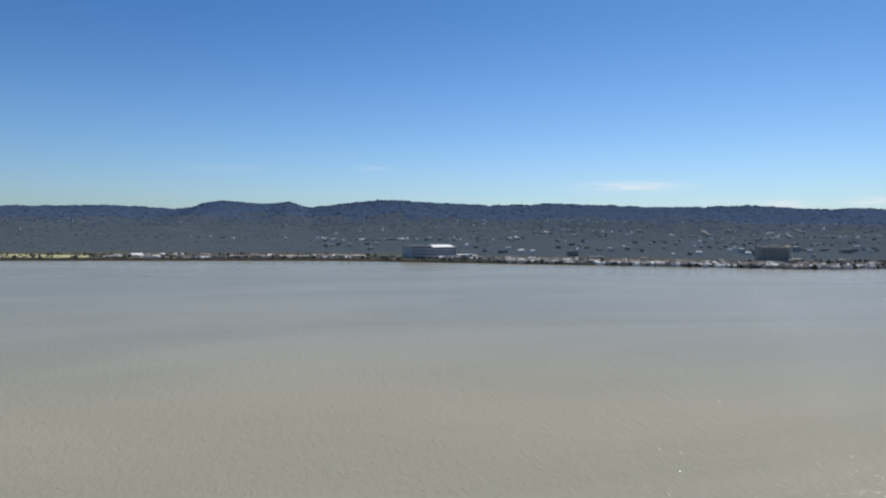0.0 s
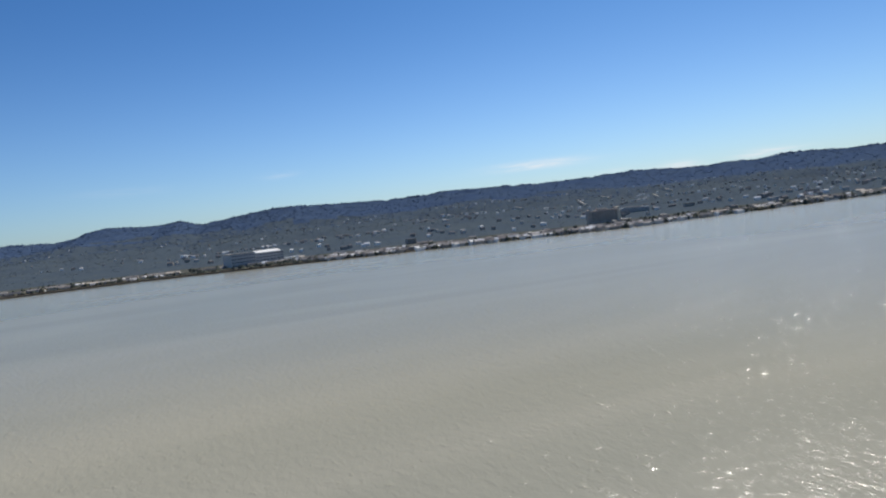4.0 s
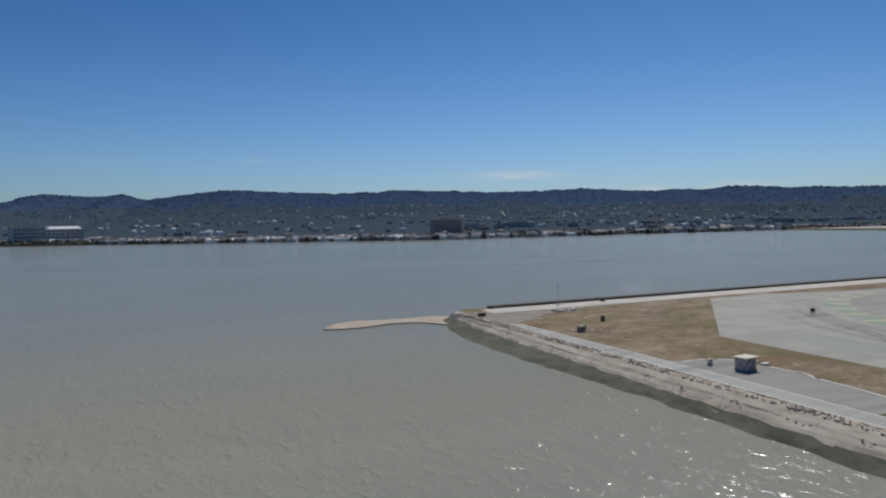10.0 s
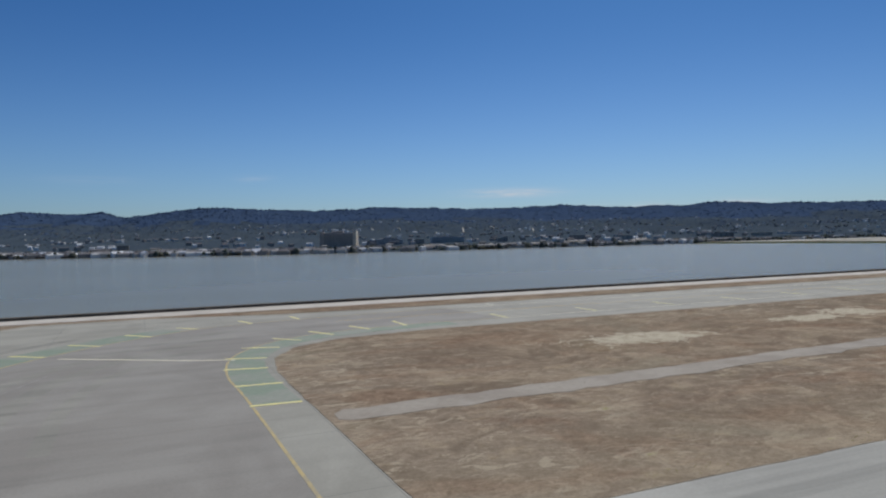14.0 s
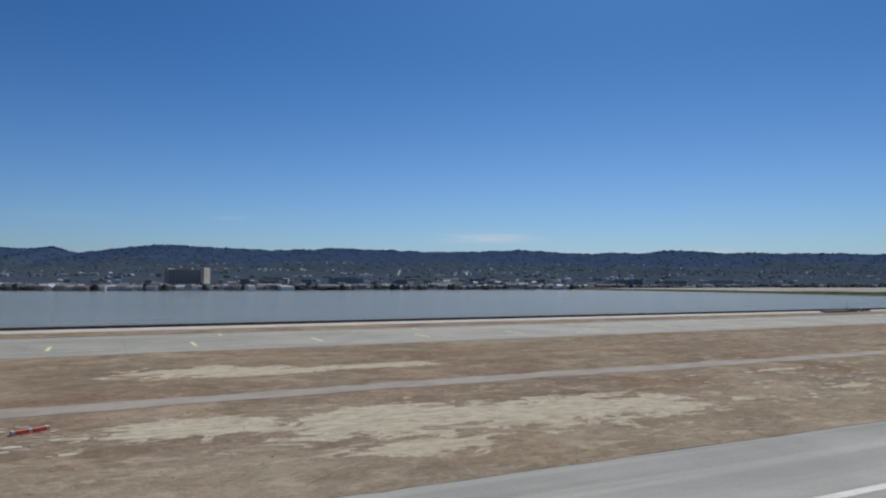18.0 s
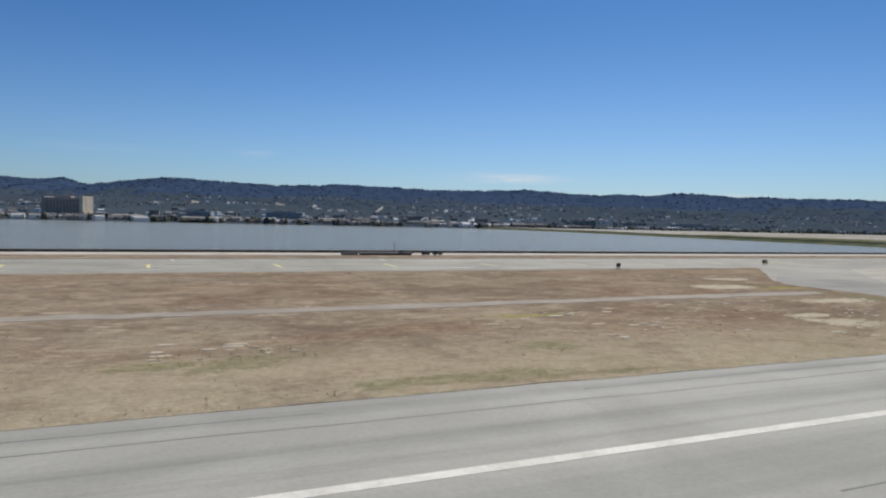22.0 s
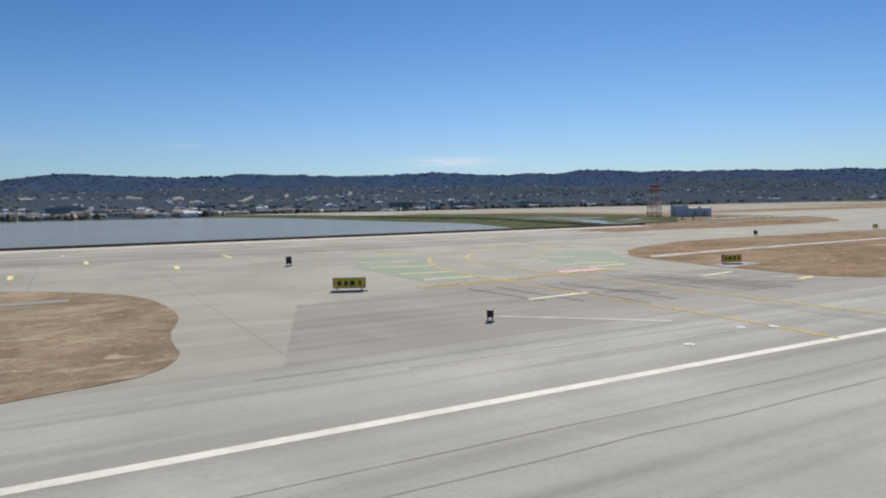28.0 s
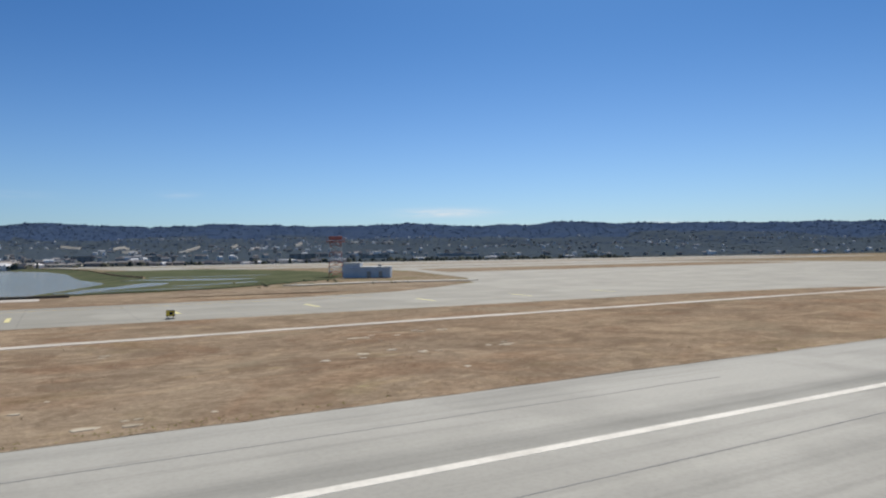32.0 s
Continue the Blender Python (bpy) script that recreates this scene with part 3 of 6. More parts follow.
slab("edge_line", [(281, 12.43), (281, 12.78), (980, 12.78), (980, 12.43)], 0.045, 0.062, M["edgepaint"], "solid white runway edge line", parent=runway)

ISLANDS = {
    "first": [(319.3, NEAR), (319.3, 46), (320.2, 51.5), (322.6, 55.5), (327, 58.2), (335, 59.5), (576.5, 61.0), (566.6, 51.2), (562.2, 46.8), (559.5, 43.0), (559.1, 36), (558.8, NEAR)],
    "second": [(604, NEAR), (602.7, 20.6), (603.2, 24), (607, 29), (613, 35), (620, 41.4), (626, 46.6), (634, 47.2), (644, 45.5), (650, 40), (652, 33), (651, 26), (646, NEAR)],
    "third": [(688.5, 19.1), (685.8, 23.0), (686, 30), (687.3, 38), (688.8, 41.8), (694, 46.8), (703, 51.0), (714, 52.7), (766, 51.6), (800, 50.6), (822, 47), (830, 38), (828, 26), (822, 19.1)],
}


def ragged(pts, step=0.9, amount=0.16):
    """The outline with an uneven, grown-over edge and softened corners."""
    out = []
    for p, q in zip(pts, pts[1:] + pts[:1]):
        p, q = Vector(p), Vector(q)
        n = max(2, int((q - p).length / step))
        side = Vector((-(q - p).y, (q - p).x)).normalized()
        for i in range(n):
            c = p.lerp(q, (i + 0.5) / n)
            out.append(tuple(c + side * amount * noise.fractal(Vector((c.x / 2.6, c.y / 2.6, 7.7)), 0.8, 2.2, 3)))
    return out


ISLANDS["second"] = [tuple(p) for p in smooth_line(ISLANDS["second"] + ISLANDS["second"][:1], 4)[:-1]]
ISLANDS["third"] = ISLANDS["third"][:1] + [tuple(p) for p in smooth_line(ISLANDS["third"][1:], 4)]

for label, pts in (("long island of dry grass and bare clay between runway and taxiway", ISLANDS["first"]), ("rounded island of dry grass between two taxiway exits", ISLANDS["second"]), ("long island of brown dry grass beside the runway", ISLANDS["third"])):
    slab("grass_verge", ragged(pts), -0.1, 0.072, M["russet" if "brown" in label else "grass"], label, "grass verge")

slab("dry_strip", [(311, 84.6), (326, 80.8), (345, 79.7), (770, 78.8), (784, 82.4), (796, 92.4), (738, 92.4), (311, 91.4)], 0.0, 0.05, M["grass"], "strip of brown grass along the perimeter", "grass strip")
slab("taxi_shoulder", ragged([(600, 65.0), (660, 64.4), (716, 64.2), (718.5, 68), (716, 72.6), (660, 73.0), (600, 73.2)], 2.0, 0.3), 0.03, 0.047, M["asphalt"], "dark asphalt shoulder band along the taxiway", "pavement")
slab("pale_shoulder", ragged([(640, 77.5), (715, 76.5), (717.5, 80), (714, 86.0), (640, 86.0)], 2.0, 0.3), 0.03, 0.066, M["taxi"], "pale concrete beside the perimeter road", "pavement")
slab("dry_strip", ragged([(717, 74.6), (735, 73.4), (762, 73.2), (776, 76.5), (784, 82), (760, 83), (738, 82.4), (719, 82.0)], 1.5, 0.3), 0.0, 0.07, M["russet"], "strip of brown grass beside the perimeter road", "grass strip")
slab("perimeter_road", [(262, 86.6), (300, 86.4), (330, 86.0), (738, 86.2), (738, 90.9), (262, 90.9)], 0.03, 0.075, M["sandroad"], "pale sandy perimeter road along the seawall", "road")
slab("service_road", ragged([(319.8, 31.6), (336, 32.2), (380, 34.0), (430, 35.2), (490, 34.8), (556, 36.4), (556, 38.0), (490, 36.6), (430, 37.4), (380, 36.2), (336, 34.4), (319.8, 33.8)], 1.2, 0.45), 0.06, 0.105, M["track"], "narrow grey service road crossing dry grass", "road")
slab("service_road", [(619.5, 37.6), (648, 37.9), (648, 38.9), (619.5, 38.6)], 0.06, 0.105, M["asphalt"], "narrow grey service track on the grass", "road")
slab("service_road", ragged([(688.6, 38.9), (696, 39.5), (704, 40.0), (760, 41.2), (826, 41.9), (826, 43.0), (760, 42.3), (704, 41.0), (696, 40.5), (688.9, 39.9)], 1.2, 0.22), 0.06, 0.105, M["sandroad"], "thin pale service track through brown grass", "road")

# the seawall, and the bank of stones at the runway's end
wall = slab("seawall", [(264, 91.5), (264, 92.7), (741, 93.0), (741, 91.8)], -3, 0.30, M["wall"], "long low dark seawall along the bay", "seawall")
slab("coping", [(264, 91.35), (264, 91.6), (741, 91.9), (741, 91.65)], -0.1, 0.325, M["wallcap"], "worn concrete coping", parent=wall)

# ---- runway end: spit, bank of stones, road and shed ----
slab("sand_spit", smooth_line([(238.4, 91.3), (240.4, 94.3), (243.4, 96.3), (248, 95.5), (252, 95.0), (257, 95.0), (259.4, 92), (257.6, 88.5), (254.8, 87.4), (252, 90.8), (247.8, 91.6), (244, 90.4), (241, 90.4), (238.4, 91.3)], 6)[:-1], -2, -1.04, M["sand"], "low beige sand spit in the bay", "sand spit")


def slope(name, lines, mat, label, category):
    """A sloping bank lofted between lines of (x, y, z), uneven like heaped ground."""
    bm = bmesh.new()
    rows = [[bm.verts.new((x + 0.25 * noise.noise(Vector((y / 2.1, x, 1))), y, z + 0.10 * noise.noise(Vector((x, y / 1.3, 4))))) for x, y, z in ln] for ln in lines]
    for a, b in zip(rows, rows[1:]):
        for i in range(len(a) - 1):
            bm.faces.new((a[i], a[i + 1], b[i + 1], b[i]))
    bmesh.ops.recalc_face_normals(bm, faces=bm.faces)
    return tagged(link_mesh(name, bm, mat), label, category, kind="structure")


YS = [-60 + 150.5 * i / 110 for i in range(111)]


def tide_x(y):
    """The water's edge along the bank."""
    return float(np.interp(y, (-60, 44, 56, 70, 78, 84, 90), (254.0, 253.3, 252.4, 251.8, 252.3, 253.6, 255.2))) + 0.12 * math.sin(y * 0.9)


def sand_x(y):
    """The border between weed and sand."""
    return float(np.interp(y, (-60, 43, 57, 75, 90), (255.0, 254.85, 254.95, 255.5, 256.6))) + 0.15 * math.sin(y * 1.3)


slope("tide_bank", [[(x, y, z) for y, x, z in ((y, tide_x(y) * (1 - f) + sand_x(y) * f - d, z) for y in YS)] for f, d, z in ((0, 1.0, -1.75), (0, 0, -1.24), (0.5, 0, -0.96), (1.06, 0, -0.66))], M["mud"], "dark weed covered tidal bank below the sand", "bank")
slope("gravel_bank", [[(sand_x(y) * (1 - f) + 257.6 * f, y, z) for y in YS] for f, z in ((-0.1, -0.86), (0.2, -0.5), (0.42, -0.34), (0.5, -0.22), (0.8, -0.02), (1.0, 0.07))] + [[(x, y, z) for y in YS] for x, z in ((258.5, 0.06), (258.6, -0.6))], M["gravel"], "pale sandy gravel bank sloping to the water", "bank")
slab("gravel_turn", ragged([(258.5, 76.2), (260.3, 76.8), (263.4, 78.4), (268, 82.2), (276, 85.0), (300, 86.2), (300, 87.4), (262, 88.6), (258.9, 89.0)], 0.8, 0.2), 0.02, 0.068, M["turn"], "grey gravel turning area at the end of a narrow road", "road")
road_end = slab("end_road", [(258.6, -60), (258.6, 47), (258.45, 76.6), (260.15, 76.9), (260.5, 70), (261.05, 42), (261.15, -60)], 0.02, 0.075, M["pave"], "narrow concrete road across the runway end", "road")
part("centre_line", ribbon_bm([(259.9, -50), (259.85, 47), (259.4, 76)], 0.06, 0.07, 0.084), M["stale"], road_end)
for x in (258.75, 260.9):
    part("edge_line", ribbon_bm([(x + (0.08 if x > 260 else 0), -50), (x + (0.02 if x > 260 else 0), 45), (x - (0.75 if x > 260 else 0.15), 76)], 0.1, 0.07, 0.084), M["edgepaint"], road_end)

rnd = random.Random(4)
rocks = new("rock_bank")
tagged(rocks, "bank of loose grey brown riprap stones", "rock bank", kind="structure")
shapes = []
for k in range(5):
    bm = bmesh.new()
    bmesh.ops.create_icosphere(bm, subdivisions=1, radius=0.5)
    for v in bm.verts:
        v.co *= rnd.uniform(0.72, 1.15)
    me = bpy.data.meshes.new("stone")
    bm.to_mesh(me)
    bm.free()
    me.materials.append(M["rock"])
    shapes.append(me)
for k in range(300):
    y = rnd.uniform(38, 89)
    row = rnd.random()
    x, z = (sand_x(y) - 0.3 + rnd.random() * 1.3, -0.80) if row < 0.3 else (257.35 + rnd.random() * 1.1, 0.03)
    z += (x - sand_x(y)) * 0.38 + 0.02 if row < 0.3 else 0
    st = new("stone", rnd.choice(shapes))
    st.parent = rocks
    st.location = (x, y, z)
    k2 = rnd.uniform(0.14, 0.36) if row < 0.3 else rnd.uniform(0.16, 0.40)
    st.scale = (k2 * 1.3, k2 * rnd.uniform(0.8, 1.5), k2 * 0.5)
    st.rotation_euler = (rnd.uniform(-0.3, 0.3), rnd.uniform(-0.3, 0.3), rnd.random() * 6)

verts, faces = [], []
for k in range(2600):
    y = rnd.uniform(20, 89)
    low = rnd.random() < 0.3
    x = sand_x(y) - 0.3 + rnd.random() ** 1.3 * 1.9 if low else 257.2 + rnd.random() * 1.25
    z = -0.80 + (x - sand_x(y)) * 0.38 if low else 0.05
    s, b = rnd.uniform(0.05, 0.14), len(verts)
    for dx, dy, dz in ((1, 0, 0), (0, 1, 0), (-1, 0, 0), (0, -1, 0), (0, 0, 0.75), (0, 0, -0.6)):
        verts.append((x + s * dx * rnd.uniform(0.7, 1.3) + s * rnd.uniform(-0.2, 0.2), y + s * dy * rnd.uniform(0.7, 1.4), z + s * dz))
    for i in range(4):
        faces += [(b + i, b + (i + 1) % 4, b + 4), (b + (i + 1) % 4, b + i, b + 5)]
at_once("rubble", verts, faces, M["rock"], "small loose stones scattered over the bank", "rubble")

slab("shed_pad", [(261.1, 30.0), (265.5, 30.5), (266.6, 36), (267.0, 43), (266.2, 47.8), (264.6, 48.9), (261.0, 49.6)], 0.0, 0.06, M["asphalt"], "dark asphalt pad round a small shed", "pad")
for pts in ([(261.8, 49.0), (263.2, 49.15), (264.4, 49.0)], [(265.4, 48.4), (266.0, 48.0), (266.5, 47.4)], [(266.9, 43.8), (267.1, 42), (267.3, 40.6), (266.7, 39.2)], [(266.7, 38.6), (266.3, 35.0), (265.6, 31.0)]):
    edge = [p + Vector((noise.noise(Vector((p.x * 3, p.y * 3, 1))), noise.noise(Vector((p.x * 3, p.y * 3, 6))))) * 0.14 for p in smooth_line(pts, 6)]
    tagged(link_mesh("concrete_edge", ribbon_bm(edge, 0.2, 0.03, 0.11), M["edgepaint"]), "broken pale concrete edging of a dark pad", "edging", kind="structure")


def shed():
    h = holder("shed", "small weathered white equipment shed with faded checks and a cream roof", "shed", loc=(264.2, 44.0, 0.06), turn=6)
    part("plinth", box_bm(1.52, 1.2, 0.08, bevel=0.01), M["concrete"], h)
    part("wall", box_bm(1.4, 1.08, 1.02, (0, 0, 0.08), 0.015), M["shedwall"], h)
    for side in (-1, 1):
        for i in range(4):
            for j in range(3):
                if (i + j) % 2:
                    part("check_panel", box_bm(0.345, 0.016, 0.335, (-0.52 + i * 0.347, side * 0.547, 0.085 + j * 0.338)), M["fadedred"], h, "faded pink red square panel")
        for i in range(3):
            for j in range(3):
                if (i + j) % 2 == 0:
                    part("check_panel", box_bm(0.016, 0.355, 0.335, (side * 0.707, -0.36 + i * 0.36, 0.085 + j * 0.338)), M["fadedred"], h, "faded pink red square panel")
    d = part("door", box_bm(0.42, 0.03, 0.86, (0.3, -0.566, 0.1), 0.006), M["steel"], h, "grey steel door")
    part("handle", box_bm(0.04, 0.03, 0.1, (0.45, -0.59, 0.5)), M["darksteel"], d)
    part("louvre", box_bm(0.3, 0.03, 0.22, (-0.3, -0.566, 0.72), 0.004), M["darksteel"], h, "dark louvred vent")
    roof = part("roof", box_bm(1.72, 1.42, 0.09, (0, 0, 1.1), 0.02), M["creamroof"], h, "flat cream overhanging roof")
    part("antenna", rod_bm((-0.1, 0.3, 1.19), (-0.1, 0.3, 1.75), 0.018, 6), M["steel"], roof)


M["shedwall"] = material("weathered white painted boards", (0.62, 0.60, 0.56), (0.44, 0.42, 0.39), 2.2, 0.7)
M["fadedred"] = material("faded pink red paint", (0.40, 0.27, 0.24), (0.50, 0.40, 0.36), 2.5, 0.75)
M["creamroof"] = material("cream weathered roofing", (0.72, 0.66, 0.50), (0.58, 0.52, 0.39), 1.6, 0.8)
shed()


def cabinet(x, y, w, d, hgt, mat, label, name="equipment_cabinet", z=0.03):
    h = holder(name, label, "cabinet", loc=(x, y, z))
    part("plinth", box_bm(w * 1.25, d * 1.25, 0.08, bevel=0.01), M["concrete"], h)
    part("body", box_bm(w, d, hgt, (0, 0, 0.08), 0.02), mat, h)
    part("lid", box_bm(w * 1.08, d * 1.08, 0.05, (0, 0, 0.08 + hgt), 0.012), mat, h)
    part("vent", box_bm(w * 0.5, 0.02, hgt * 0.25, (0, -d / 2 - 0.012, 0.08 + hgt * 0.55)), M["black"], h)


M["rustbox"] = material("rusty brown steel", (0.115, 0.085, 0.065), (0.16, 0.12, 0.09), 2.0, 0.8)
M["greenbox"] = material("dull green painted steel", (0.17, 0.19, 0.135), (0.23, 0.245, 0.18), 2.0, 0.6)
cabinet(263.6, 67.6, 0.75, 0.6, 0.55, M["greenbox"], "dull green equipment cabinet on dry grass")
cabinet(264.9, 68.9, 0.4, 0.4, 0.42, M["greenbox"], "small green cabinet beside a larger one")
cabinet(270.9, 73.2, 0.42, 0.36, 0.5, M["rustbox"], "rusty brown equipment box on the grass")
cabinet(263.0, 46.9, 0.34, 0.3, 0.42, M["creamroof"], "small cream electrical cabinet beside the shed", z=0.06)
cabinet(259.2, 84.9, 1.0, 0.6, 0.35, M["rustbox"], "low dark machine parked at the end of the bank", "equipment_box", z=0.05)
cabinet(283.5, 90.0, 0.7, 0.4, 0.4, M["darksteel"], "dark box beside the seawall", "equipment_box", z=0.075)
for k, (x, y) in enumerate(((266.9, 47.2), (267.1, 45.9), (267.2, 44.7))):
    slab("white_slab", [(x, y), (x + 0.75, y - 0.05), (x + 0.78, y + 0.35), (x + 0.02, y + 0.4)], 0.0, 0.12, M["whitepaint"], "small white concrete marker slab on grass", "marker slab", kind="")


def mast(x, y, hgt, label):
    h = holder("mast", label, "mast", loc=(x, y, 0.03))
    part("base", box_bm(0.5, 0.5, 0.12, bevel=0.015), M["concrete"], h)
    part("pole", rod_bm((0, 0, 0.12), (0, 0, hgt), 0.05, 8, r2=0.03), M["steel"], h)
    part("beacon", rod_bm((0, 0, hgt), (0, 0, hgt + 0.14), 0.07, 8), M["redpaint"], h)
    part("arm", rod_bm((-0.35, 0, hgt * 0.8), (0.35, 0, hgt * 0.8), 0.02, 6), M["steel"], h)


rnd = random.Random(9)
for k in range(14):
    x, y, w = 272.8 + rnd.uniform(-2.2, 2.4), 84.2 + rnd.uniform(-1.2, 1.4), rnd.uniform(0.2, 0.55)
    bm = box_bm(w * 1.6, w, w * 0.5, (0, 0, -0.03), 0.03)
    ob = tagged(link_mesh("concrete_block", bm, M["concrete" if k % 3 else "edgepaint"]), "broken pale concrete block lying on the grass", "rubble block", "broken blocks near the mast")
    ob.location, ob.rotation_euler = (x, y, 0.02), (0, 0, rnd.uniform(0, 3))
mast(274.8, 89.6, 3.1, "thin grey weather mast beside the seawall")
for i, x in enumerate((264, 266.5, 270, 278, 281)):
    h = holder("bollard", "low dark edge light post near the seawall", "bollard", "posts along the seawall", (x, 91.1, 0.02))
    part("post", rod_bm((0, 0, 0), (0, 0, 0.5), 0.04, 8), M["darksteel"], h)
    part("cap", rod_bm((0, 0, 0.5), (0, 0, 0.6), 0.07, 8), M["steel"], h)

# ---- markings of the turning pad at the runway's start ----
slab("drain_strip", [(298.1, 65.0), (299.1, 64.4), (282.6, 35.3), (274, 21), (273, 21.6), (281.6, 35.9)], 0.02, 0.055, M["worn"], "long grey trench cover across pale paving", "paving strip")
for pts in ([(298.1, 65.0), (281.6, 35.9), (273, 21.6)], [(299.1, 64.4), (282.6, 35.3), (274, 21)]):
    part("trench_joint", ribbon_bm(pts, 0.14, 0.03, 0.066), M["tar"], apron, "dark tarred joint")
LEFT_EDGE = smooth_line([(296.9, 10), (297.1, 29), (297.2, 40), (298.1, 46.5), (299.4, 51.5), (301.6, 56.2), (304.6, 60.8), (308.2, 65.0), (312.2, 68.8), (316.8, 72.0), (322, 73.6), (330, 75.0), (345, 75.6)], 8)
RIGHT_EDGE = smooth_line([(316.6, 10), (316.4, 37), (316.2, 46), (317.2, 52.5), (319.8, 57.5), (324, 61.2), (330, 63.3), (336, 63.9), (346, 63.9)], 8)


def shifted(line, d):
    out = []
    for i, p in enumerate(line):
        t = (line[min(i + 1, len(line) - 1)] - line[max(i - 1, 0)]).normalized()
        out.append(p + Vector((-t.y, t.x)) * d)
    return out


def painted_edge(name, line, mat, width=0.22, label="faded yellow edge line"):
    return part(name, ribbon_bm(line, width, 0.03, 0.052), mat, apron, label)


green_l = shifted(LEFT_EDGE, 3.2)
slab("green_paint", [tuple(p) for p in LEFT_EDGE[4:70]] + [tuple(p) for p in green_l[4:70]][::-1], 0.025, 0.043, M["green"], "faded green painted shoulder", parent=apron)
slab("green_paint", [(278, 28), (279.5, 50), (281.5, 55), (286, 55.5), (285.6, 28)], 0.025, 0.042, M["green2"], "faded green painted patch", parent=apron)
slab("green_paint", [tuple(p) for p in RIGHT_EDGE[8:60]] + [tuple(p) for p in shifted(RIGHT_EDGE, -2.6)[8:60]][::-1], 0.025, 0.043, M["green"], "faded green painted shoulder", parent=apron)
slab("turning_lane", [tuple(p) for p in LEFT_EDGE[2:]] + [tuple(p) for p in RIGHT_EDGE[2:]][::-1], 0.022, 0.036, M["lane"], "worn brownish turning lane", parent=apron)
for d, a, b, ww in ((5.4, 6, 60, 1.1), (8.0, 10, 52, 0.9), (10.6, 14, 44, 1.2), (-4.4, 8, 76, 1.0), (-7.2, 8, 70, 1.3), (-10.0, 10, 60, 0.9)):
    part("tyre_arc", ribbon_bm(shifted(LEFT_EDGE, d)[a:b], ww, 0.03, 0.0385), M["worn"], apron, "curved tyre darkened band")
painted_edge("edge_line", LEFT_EDGE, M["faded"], 0.15)
painted_edge("edge_line", RIGHT_EDGE, M["faded"], 0.15)
part("centre_line", ribbon_bm(smooth_line([(301.2, 22), (303, 29), (303.8, 36), (303.4, 42), (303.5, 46.5), (305.5, 51.8)], 8), 0.07, 0.03, 0.05), M["stale"], apron, "faded yellow lead line")
part("hold_line", ribbon_bm([(305.4, 59.2), (314.4, 53.3), (317.4, 51.9)], 0.3, 0.03, 0.05), M["cream"], apron, "pale holding line")
part("expansion_strip", ribbon_bm([(285.5, 33), (285.9, 54.6)], 0.35, 0.03, 0.047), M["pave"], apron)


def dash(a, b, width=0.34, mat="lemon", parent=None, name="dash"):
    """A painted bar from a to b."""
    return part(name, ribbon_bm([a, b], width, 0.03, 0.06), M[mat], parent or apron)


for a, b in (((294.3, 40.2), (297.1, 40.0)), ((295.0, 46.0), (297.9, 45.4)), ((296.4, 51.7), (299.2, 50.6)), ((298.7, 57.1), (301.6, 55.6)), ((301.8, 62.5), (304.4, 60.6)),
             ((305.5, 66.6), (308.0, 64.6)), ((309.9, 70.9), (312.0, 68.5)), ((314.6, 74.0), (316.4, 71.8)), ((320.9, 76.6), (321.8, 73.4)), ((326.6, 78), (327, 74.6)), ((294.2, 34.6), (297.0, 34.5)),
             ((316.3, 37.0), (319.0, 36.8)), ((316.2, 42.4), (319.0, 42.2)), ((316.2, 48.2), (319.0, 47.6)), ((316.8, 52.6), (319.6, 51.6)), ((318.6, 57.2), (321.4, 56.2)),
             ((321.8, 61.4), (323.8, 59.0)), ((325.7, 64.2), (327.1, 61.0)), ((330.1, 66.0), (331.2, 62.8))):
    dash(a, b)
for k in range(22):
    x = 335.2 + 11.56 * k
    if x < 570:
        dash((x, 63.4 + min(2.6, 0.2 * k)), (x, 67.4 + min(2.6, 0.2 * k)), 0.32)
for k in range(9):
    x = 712.9 + 11.75 * k
    if x < 800:
        dash((x, 58.6), (x, 62.6), 0.34)
for k in range(36):
    dash((340 + 11.4 * k, 75.6), (340 + 11.4 * k, 77.6), 0.26, "cream") if k % 2 else None
painted_edge("edge_line", [(346, 63.6), (560, 64.4)], M["cream"], 0.16, "faint edge line")
painted_edge("edge_line", [(345, 75.6), (770, 74.6)], M["cream"], 0.16, "faint edge line")
painted_edge("centre_line", [(330, 70.6), (770, 69.6)], M["yellow"], 0.14, "faded yellow centre line")

# ---- small posts, signs and lights of the airfield ----


def edge_light(x, y, label="small dark runway edge light on a concrete pad", pad=True, z=0.05, h=0.42):
    o = holder("edge_light", label, "airfield light", "airfield edge lights", (x, y, z))
    if pad:
        part("base", rod_bm((0, 0, 0), (0, 0, 0.03), 0.2, 12), M["concrete"], o)
    part("stem", rod_bm((0, 0, 0.03), (0, 0, h * 0.7), 0.035, 8), M["darksteel"], o)
    part("lamp", rod_bm((0, 0, h * 0.7), (0, 0, h), 0.085, 10, r2=0.05), M["darksteel"], o)
    return o


